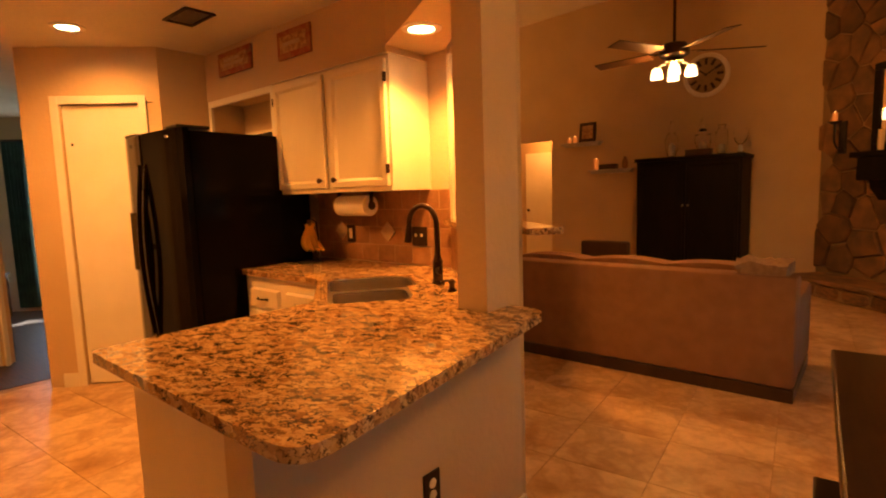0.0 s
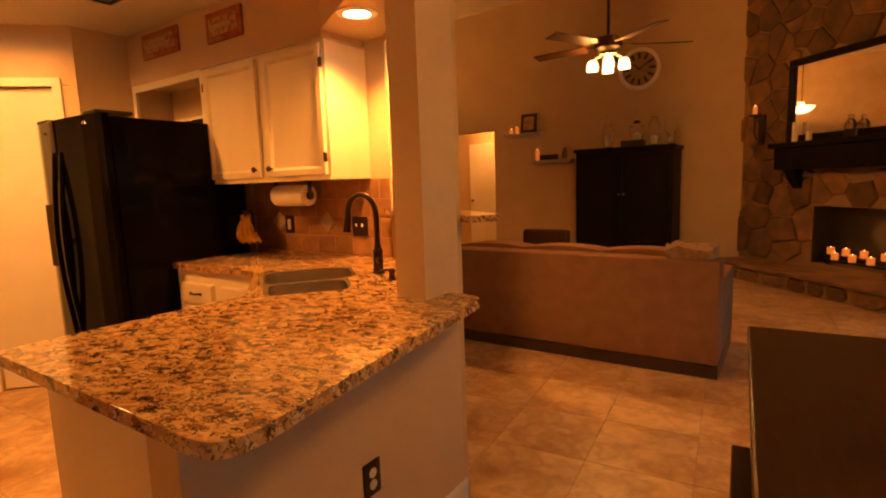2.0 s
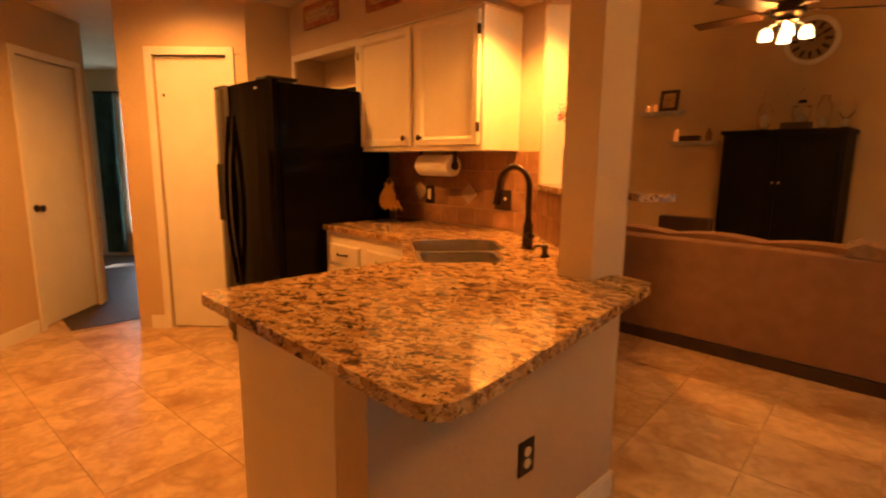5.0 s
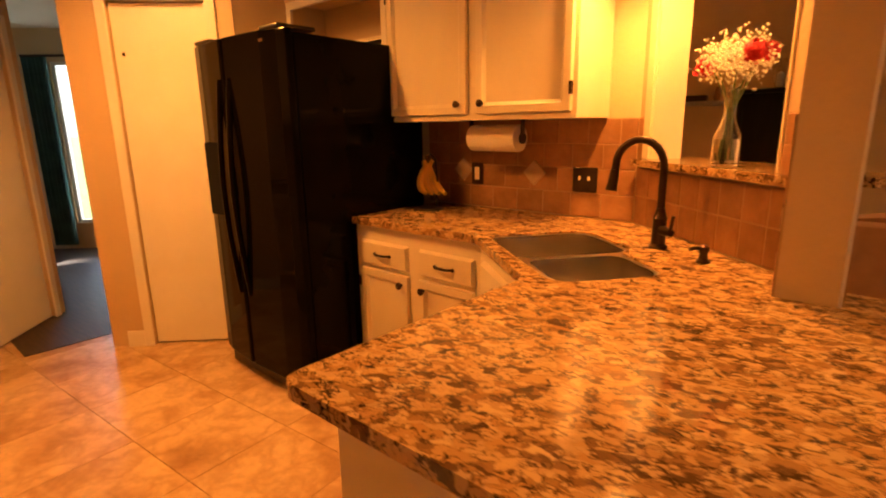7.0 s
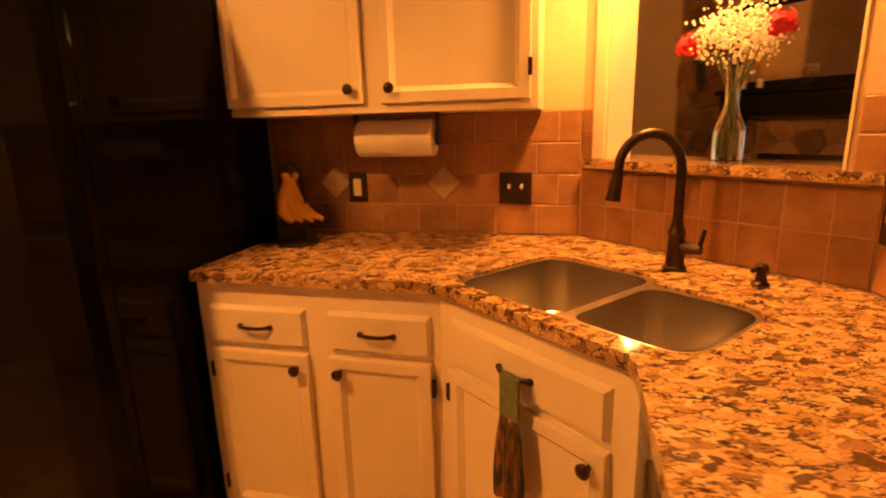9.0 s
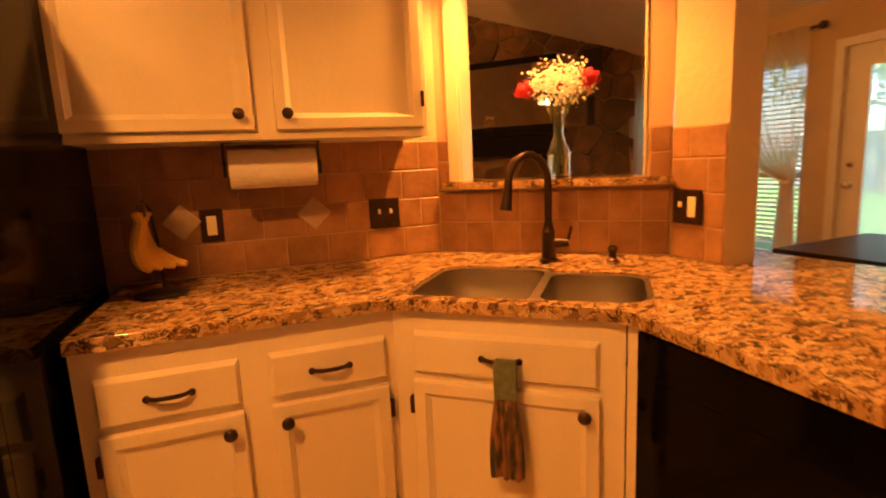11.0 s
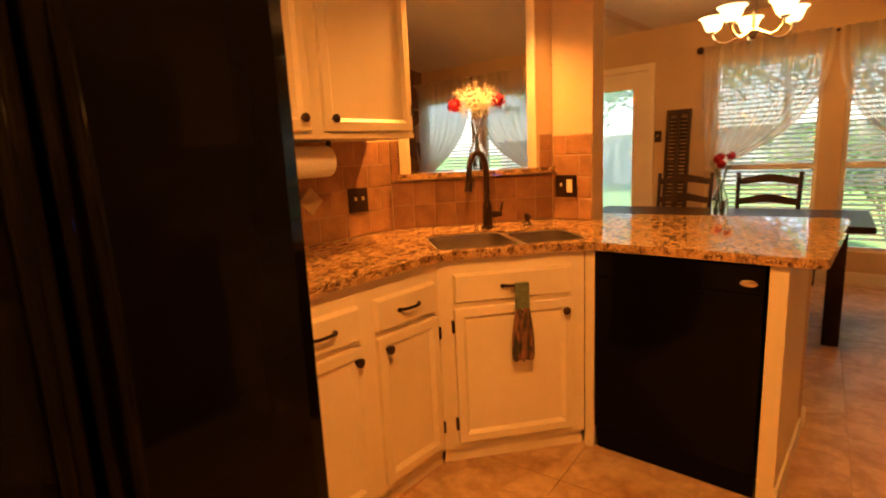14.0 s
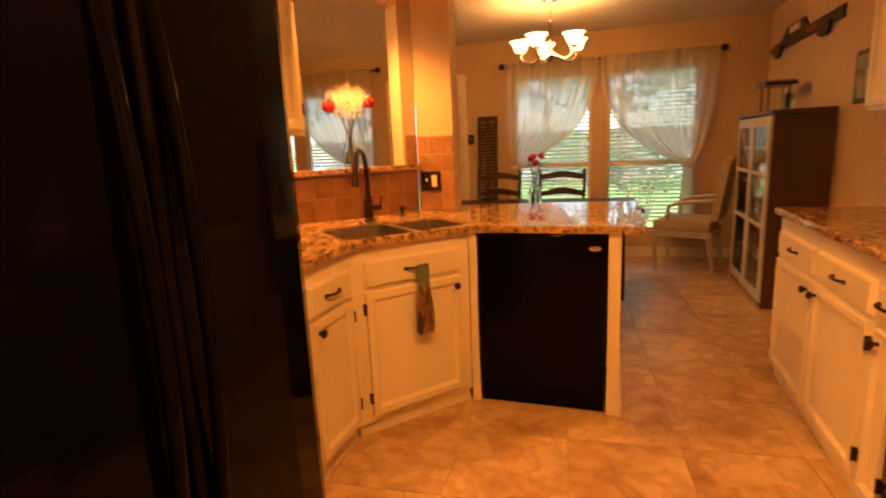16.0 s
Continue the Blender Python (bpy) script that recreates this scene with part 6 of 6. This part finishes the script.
def lay_stones(parent, x0, x1, z0, z1, skip):
    """Fits broken stones against one another, each with its own outline, with narrow mortar joints."""
    seeds, z, row = [], z0 - 0.1, 0
    while z < z1 + 0.2:
        x = x0 - 0.2 + (row % 2) * 0.19
        while x < x1 + 0.3:
            seeds.append((x + rng.uniform(-0.13, 0.13), z + rng.uniform(-0.10, 0.10)))
            if rng.random() < 0.25:
                seeds.append((x + rng.uniform(0.1, 0.25), z + rng.uniform(0.05, 0.18)))
            x += 0.38
        z += 0.28
        row += 1
    for p in seeds:
        if not (x0 < p[0] < x1 and z0 < p[1] < z1):
            continue
        poly = [(x0, z0), (x1, z0), (x1, z1), (x0, z1)]
        for q in seeds:
            if q != p and math.dist(p, q) < 1.1 and poly:
                poly = clip(poly, p, q)
        if len(poly) < 3:
            continue
        cx, cz = sum(v[0] for v in poly) / len(poly), sum(v[1] for v in poly) / len(poly)
        reach = (min(v[0] for v in poly), max(v[0] for v in poly), min(v[1] for v in poly), max(v[1] for v in poly))
        if any(reach[1] > a and reach[0] < b and reach[3] > c and reach[2] < d for a, b, c, d in skip):
            for a, b, c, d in skip:
                if a < cx < b and c < cz < d:
                    poly = []
                    break
                gaps = [(a - cx, 0), (cx - b, 0), (c - cz, 1), (cz - d, 1)]
                k = max(range(4), key=lambda i: gaps[i][0])
                if reach[1] > a and reach[0] < b and reach[3] > c and reach[2] < d:
                    lim = (a, b, c, d)[k]
                    poly = [(min(x, lim) if k == 0 else max(x, lim) if k == 1 else x, min(z, lim) if k == 2 else max(z, lim) if k == 3 else z) for x, z in poly]
        if len(poly) < 3:
            continue
        size = max(reach[1] - reach[0], reach[3] - reach[2])
        d = rng.uniform(0.02, 0.045)
        bm = bmesh.new()
        rings = []
        for inset, depth in ((0.011, 0.0), (0.014, d * 0.7), (0.035, d)):
            k = 1 - 2 * inset / max(size, 0.12)
            rings.append([bm.verts.new(((x - cx) * k, -depth, (z - cz) * k)) for x, z in poly])
        for r0, r1 in zip(rings, rings[1:]):
            for i in range(len(poly)):
                bm.faces.new((r0[i], r0[(i + 1) % len(poly)], r1[(i + 1) % len(poly)], r1[i]))
        bm.faces.new(rings[-1])
        bmesh.ops.recalc_face_normals(bm, faces=bm.faces)
        me = bpy.data.meshes.new("stone")
        bm.to_mesh(me)
        bm.free()
        me.materials.append(STONE)
        o = new("stone", me)
        o.parent = parent
        o.matrix_basis = pose(cx, -0.001, cz, rng.uniform(-1.5, 1.5), 0, rng.uniform(-1.5, 1.5))


lay_stones(fire, 0.0, FL - 0.05, HEARTHZ + 0.02, 4.2, [(1.10, 2.22, 0.27, 0.92), (0.85, 2.48, 1.33, 2.55)])
hearth = part("hearth", boxes((0.12, FL - 0.1, -0.45, -0.002, 0.0, HEARTHZ - 0.045)), MORTAR, fire)
part("hearth_slab", boxes((0.08, FL - 0.06, -0.49, -0.0015, HEARTHZ - 0.044, HEARTHZ), bevel=0.008), STONE, fire, "pale stone hearth slab")
x = 0.14
while x < FL - 0.4:
    w = rng.uniform(0.2, 0.4)
    o = new("stone", rng.choice(stones))
    o.parent = fire
    o.matrix_basis = pose(x + w / 2, -0.45, 0.083, 0, 0, 0) @ Matrix.Diagonal((w - 0.02, 0.25, 0.15, 1))
    x += w


def mantel():
    mt = thing("mantel_shelf", FP @ pose(0, -0.002, 0), "thick black wooden mantel shelf on corbels", "mantel")
    part("shelf", boxes((0.66, 2.66, -0.24, -0.05, 1.59, 1.65), bevel=0.008), ARMOIREM, mt)
    part("fascia", boxes((0.72, 2.60, -0.20, -0.05, 1.34, 1.5895), bevel=0.008), ARMOIREM, mt)
    for x in (0.86, 2.36):
        bm = bmesh.new()
        prism(bm, [(-0.05, 1.3395), (-0.18, 1.3395), (-0.16, 1.25), (-0.08, 1.16), (-0.05, 1.12)], 0, 0.12)
        bmesh.ops.transform(bm, matrix=Matrix(((0, 0, 1, x), (1, 0, 0, 0), (0, 1, 0, 0), (0, 0, 0, 1))), verts=bm.verts)
        part("corbel", bm, ARMOIREM, mt)


mantel()


def wall_mirror():
    mm = thing("wall_mirror", FP @ pose(0.78, -0.06, 1.652), "large dark framed mirror above the mantel", "mirror")
    W, Z = 1.76, 0.93
    part("frame", boxes((0, W, -0.045, -0.005, 0, 0.075), (0, W, -0.045, -0.005, Z - 0.075, Z), (0, 0.075, -0.045, -0.005, 0.0755, Z - 0.0755), (W - 0.075, W, -0.045, -0.005, 0.0755, Z - 0.0755), bevel=0.006), ARMOIREM, mm)
    part("glass", boxes((0.07, W - 0.07, -0.02, -0.006, 0.07, Z - 0.07)), MIRROR, mm, "silvered mirror glass")


wall_mirror()


def sconce(u, z):
    s = thing("wall_sconce", FP @ pose(u, -0.04, z), "black iron wall candle sconce with a lit candle", "sconce", "sconces")
    part("plate", boxes((-0.05, 0.05, -0.02, 0.0, -0.42, -0.05), bevel=0.006), BLACKP, s)
    part("arm", tube(bmesh.new(), [(0, -0.02, -0.35), (0, -0.08, -0.36), (0, -0.12, -0.28), (0, -0.12, -0.08)], 0.012, 8), BLACKP, s, smooth=True)
    part("cup", lathe(bmesh.new(), [(0.02, -0.08), (0.07, -0.06), (0.075, -0.05), (0, -0.0495)], 16, at=(0, -0.12, 0)), BLACKP, s, smooth=True)
    candle(FP @ pose(u, -0.16, z - 0.0495), 0.028, 0.10, "lit candle in the wall sconce")


sconce(0.36, 2.08)
sconce(2.95, 2.08)
p = thing("wall_speaker", FP @ pose(2.98, -0.05, 2.28), "small dark framed panel on the stone wall", "wall decor")
part("body", boxes((-0.12, 0.12, -0.05, 0.0, 0, 0.30), bevel=0.006), BLACKP, p)
candle(FP @ pose(0.95, -0.15, 1.65), 0.03, 0.22, "white unlit pillar candle on the mantel", False)
candle(FP @ pose(1.15, -0.17, 1.65), 0.03, 0.10, "white unlit pillar candle on the mantel", False)
g = thing("mantel_bottle", FP @ pose(1.62, -0.16, 1.65), "clear glass bottle on the mantel", "bottle")
part("glass", lathe(bmesh.new(), [(0.05, 0), (0.055, 0.05), (0.05, 0.14), (0.022, 0.18), (0.028, 0.22)], 16), GLASS, g, smooth=True)
cs = thing("candle_rack", FP @ pose(1.66, 0.09, 0.27), "black iron candle rack in the firebox", "candle holder")
part("rack", boxes((-0.46, 0.46, -0.03, 0.03, 0.10, 0.115), (-0.44, -0.42, -0.03, 0.03, 0, 0.0995), (0.42, 0.44, -0.03, 0.03, 0, 0.0995)), BLACKP, cs)
part("rack", boxes((-0.40, 0.40, -0.075, -0.035, 0.05, 0.065)), BLACKP, cs)
for i, (u, y, z) in enumerate(((-0.40, 0, 0.115), (-0.22, 0, 0.115), (-0.02, 0, 0.115), (0.20, 0, 0.115), (0.40, 0, 0.115), (-0.30, -0.055, 0.065), (-0.10, -0.055, 0.065), (0.10, -0.055, 0.065), (0.30, -0.055, 0.065))):
    candle(FP @ pose(1.66 + u, 0.09 + y, 0.27 + z), 0.036, 0.075, "lit pillar candle in the fireplace")
lamp("firebox_candles", "POINT", FP @ pose(1.66, 0.02, 0.62), 0.45, (1.0, 0.30, 0.05), 0.2)

# far hall doors
for u, nm in ((-5.35, "door_4"), (-4.55, "door_5")):
    d = part(nm, boxes((0, 0.74, -0.04, -0.001, 0.01, 2.05), bevel=0.003), TRIM, None, "white hall door beyond the living room", pose(u, FAR + 1.0, 0))
    tagged(d, category="door", kind="structure")
    part("door_knob", lathe(bmesh.new(), [(0.02, 0), (0.026, 0.04), (0, 0.055)], 12, m=pose(0.07, -0.041, 0.95, 90)), BRONZE, d, "dark door knob")
# unseen light and fitting, added to brighten the far hall doors
HALLX = (-4.7, FAR + 0.55, 2.55)
lamp("hall_lamp", "AREA", look(HALLX, (HALLX[0], HALLX[1], 0)), 5, WARM, 0.3)
hl = thing("hall_ceiling_light", pose(HALLX[0], HALLX[1], 2.6), "unseen round flush light added to brighten the hall", "ceiling light")
part("bowl", lathe(bmesh.new(), [(0.15, -0.001), (0.14, -0.03), (0.08, -0.04), (0, -0.042)], 20), SHADEGLOW, hl, smooth=True)

# ---- room beyond the kitchen hall ----
TEAL = material("teal_drape_fabric", (0.05, 0.13, 0.13), 0.9, color2=(0.035, 0.09, 0.095), scale=8, bump=0.2, bump_scale=90)
RB = frame_at((-9.2, 1.35), (-6.2, 4.35))
wb = part("window_5", boxes((1.455, 1.49, 0.02, 0.07, 0.305, 2.095), (2.01, 2.045, 0.02, 0.07, 0.305, 2.095), (1.49, 2.01, 0.02, 0.07, 2.06, 2.095), (1.49, 2.01, 0.02, 0.07, 0.305, 0.34)), FRAMEW, None, "bright tall window behind a teal drape", RB)
tagged(wb, category="window", kind="structure")
g = part("pane", boxes((1.491, 2.009, 0.04, 0.045, 0.341, 2.059)), GLASS, wb)
g.visible_shadow = False


def drape(u0, u1, mat, label, yy=-0.06):
    c = thing("drape", RB, label, "curtain")
    bm = bmesh.new()
    g = []
    for k in range(12):
        z = 2.14 - 2.08 * k / 11
        g.append([bm.verts.new((u0 + (u1 - u0) * i / 40, yy + (0.022 + 0.01 * k / 11) * math.sin(i * 0.95), z)) for i in range(41)])
    for r0, r1 in zip(g, g[1:]):
        for i in range(40):
            bm.faces.new((r0[i], r0[i + 1], r1[i + 1], r1[i]))
    part("cloth", bm, mat, c, smooth=True)


drape(1.20, 1.46, TEAL, "teal floor-length drape beside the bright window")
drape(1.72, 2.06, SHEER, "white sheer drape over the bright window", -0.05)
cr = thing("curtain_rod", RB @ pose(0, -0.06, 2.15), "dark curtain rod above the teal drape", "curtain rod")
part("rod", rod(bmesh.new(), (1.2, 0, 0), (2.1, 0, 0), 0.014), BRONZE, cr)
st = thing("side_table", RB @ pose(1.05, -0.45, 0), "small dark side table in the far room", "table")
part("top", boxes((-0.22, 0.22, -0.2, 0.2, 0.52, 0.55), bevel=0.005), DARKWOOD, st)
for x in (-0.2, 0.16):
    for y in (-0.18, 0.14):
        part("leg", boxes((x, x + 0.04, y, y + 0.04, 0, 0.5195)), DARKWOOD, st)
lamp("far_window_light", "AREA", RB @ pose(1.75, 0.25, 1.2, -90, 0, 0), 2.2, (0.9, 0.97, 1.0), 0.5, size_y=1.7)

# ---- outside ----
structure("ground", boxes((EAST + 0.15, 200, -150, 160, -0.25, -0.15)), GRASS, "mown green lawn outside the windows", category="lawn")
structure("ground_far", boxes((-200, -9.6, -150, 160, -0.25, -0.15)), GRASS, "lawn on the far side of the house", category="lawn")
FENCEM = material("weathered_fence_board", (0.34, 0.32, 0.29), 0.85, color2=(0.26, 0.24, 0.21), scale=5, stretch=(4, 4, 0.3), vary=0.15)
fence = thing("fence", pose(16, 0, -0.15), "weathered grey wooden privacy fence at the yard end", "fence")
bm = boxes((0, 0.022, 0.004, 0.146, 0, 1.85))
board = bpy.data.meshes.new("board")
bm.to_mesh(board)
bm.free()
board.materials.append(FENCEM)
for i in range(150):
    o = new("board", board)
    o.parent, o.location = fence, (random.uniform(-0.004, 0.004), -8 + i * 0.15, random.uniform(-0.015, 0.015))
for z in (0.4, 1.5):
    part("rail", boxes((0.027, 0.07, -8, 14.5, z, z + 0.09)), FENCEM, fence)
LEAF = material("leaf_green", (0.17, 0.27, 0.09), 0.6, color2=(0.11, 0.19, 0.055), scale=3)
thin = LEAF.node_tree.nodes.new("ShaderNodeBsdfTranslucent")
thin.inputs[0].default_value = (0.20, 0.34, 0.07, 1)
both = LEAF.node_tree.nodes.new("ShaderNodeMixShader")
both.inputs[0].default_value = 0.45
LEAF.node_tree.links.new(LEAF.node_tree.nodes["Principled BSDF"].outputs[0], both.inputs[1])
LEAF.node_tree.links.new(thin.outputs[0], both.inputs[2])
LEAF.node_tree.links.new(both.outputs[0], LEAF.node_tree.nodes["Material Output"].inputs[0])
BARK = material("tree_bark", (0.16, 0.12, 0.09), 0.9, bump=0.6, bump_scale=20)


def leaves(bm, centre, spread, n, size, rnd):
    for _ in range(n):
        d = Vector((rnd.gauss(0, 1), rnd.gauss(0, 1), rnd.gauss(0, 1))).normalized() * rnd.uniform(0.35, 1.0) ** 0.6
        p = Vector(centre) + Vector((d.x * spread[0], d.y * spread[1], d.z * spread[2])) * (1 + 0.3 * noise.noise(d * 2.3 + Vector(centre)))
        q = Euler((rnd.uniform(0, 6.3), rnd.uniform(0, 6.3), rnd.uniform(0, 6.3))).to_quaternion()
        s = size * rnd.uniform(0.6, 1.4)
        vs = [bm.verts.new(p + q @ Vector(v)) for v in ((-s, 0, 0), (0, -s * 0.4, 0), (s, 0, 0), (0, s * 0.4, 0))]
        bm.faces.new(vs)


def tree(x, y, h, r, label, seed):
    rnd = random.Random(seed)
    t = thing("tree", pose(x, y, -0.15), label, "tree", "garden trees")
    bm = bmesh.new()
    tube(bm, [(0, 0, 0), (0.05, 0.03, h * 0.3), (-0.04, 0.06, h * 0.55), (0.02, 0, h * 0.85)], 0.16, 9, 0.03)
    tips = []
    for i in range(8):
        a = i * 2.4
        z = h * (0.35 + 0.06 * i)
        e = (math.cos(a) * r * 0.7, math.sin(a) * r * 0.7, z + r * 0.4)
        tube(bm, [(0, 0.03, z), (e[0] * 0.5, e[1] * 0.5, z + r * 0.12), e], 0.06, 6, 0.015)
        tips.append(e)
    part("trunk", bm, BARK, t, "grey-brown trunk with limbs", smooth=True)
    bm = bmesh.new()
    for e in tips + [(0, 0, h * 0.9), (0, 0, h * 0.7)]:
        leaves(bm, e, (r * 0.55, r * 0.55, r * 0.42), 340, 0.13, rnd)
    part("crown", bm, LEAF, t, "uneven green leafy crown")


tree(12.5, 6.5, 5.5, 2.4, "leafy green garden tree by the fence", 1)
tree(13.5, 1.0, 6.5, 2.6, "tall leafy green tree by the fence", 2)
tree(11.0, -3.5, 5.0, 2.3, "leafy green garden tree in the lawn", 3)
tree(14.2, 10.5, 6.0, 2.6, "leafy green garden tree by the fence", 4)
tree(18.5, 4.0, 8.0, 3.2, "large tree beyond the garden fence", 5)
tree(19.0, -2.0, 8.0, 3.2, "large tree beyond the garden fence", 6)


def shrub(x, y, h, label, seed):
    rnd = random.Random(seed)
    s = thing("shrub", pose(x, y, -0.15), label, "shrub", "garden shrubs")
    bm = bmesh.new()
    for i in range(7):
        a = i * 0.9
        tube(bm, [(0, 0, 0), (math.cos(a) * 0.15 * h, math.sin(a) * 0.15 * h, h * 0.5), (math.cos(a) * 0.35 * h, math.sin(a) * 0.35 * h, h * 0.9)], 0.012, 5, 0.004)
    part("branches", bm, BARK, s, "thin bare branches")
    bm = bmesh.new()
    leaves(bm, (0, 0, h * 0.75), (h * 0.45, h * 0.45, h * 0.3), 500, 0.04, rnd)
    part("foliage", bm, LEAF, s)


shrub(3.6, 0.9, 1.3, "thin leafy shrub close to the dining window", 11)
shrub(5.2, 1.9, 1.6, "leafy garden shrub near the window", 12)

# ---- floor tiles ----
bm = bmesh.new()
T = 0.465
box(bm, -T / 2 + 0.0015, T / 2 - 0.0015, -T / 2 + 0.0015, T / 2 - 0.0015, -0.006, 0.0)
tile_mesh = bpy.data.meshes.new("floor_tile")
bm.to_mesh(tile_mesh)
bm.free()
tile_mesh.materials.append(FLOORM)
floor_ob = bpy.data.objects["floor"]
far_bm = bmesh.new()
GRID = pose(0, 0, 0, 0, 0, 5)
for i in range(-20, 9):
    for j in range(-4, 24):
        m = GRID @ pose(i * T + 0.209, j * T + 0.434, 0)
        x, y = m.translation[:2]
        if x < -8.5 or x > EAST + 0.2 or y < SOUTH - 0.2 or y > FAR + 0.9:
            continue
        if y < 4.4 and -5.0 < x:
            o = new("tile", tile_mesh)
            o.parent, o.matrix_basis = floor_ob, m
        else:
            box(far_bm, -T / 2 + 0.0015, T / 2 - 0.0015, -T / 2 + 0.0015, T / 2 - 0.0015, -0.006, 0, m=m)
part("far_tiles", far_bm, FLOORM, floor_ob, kind="stuff")
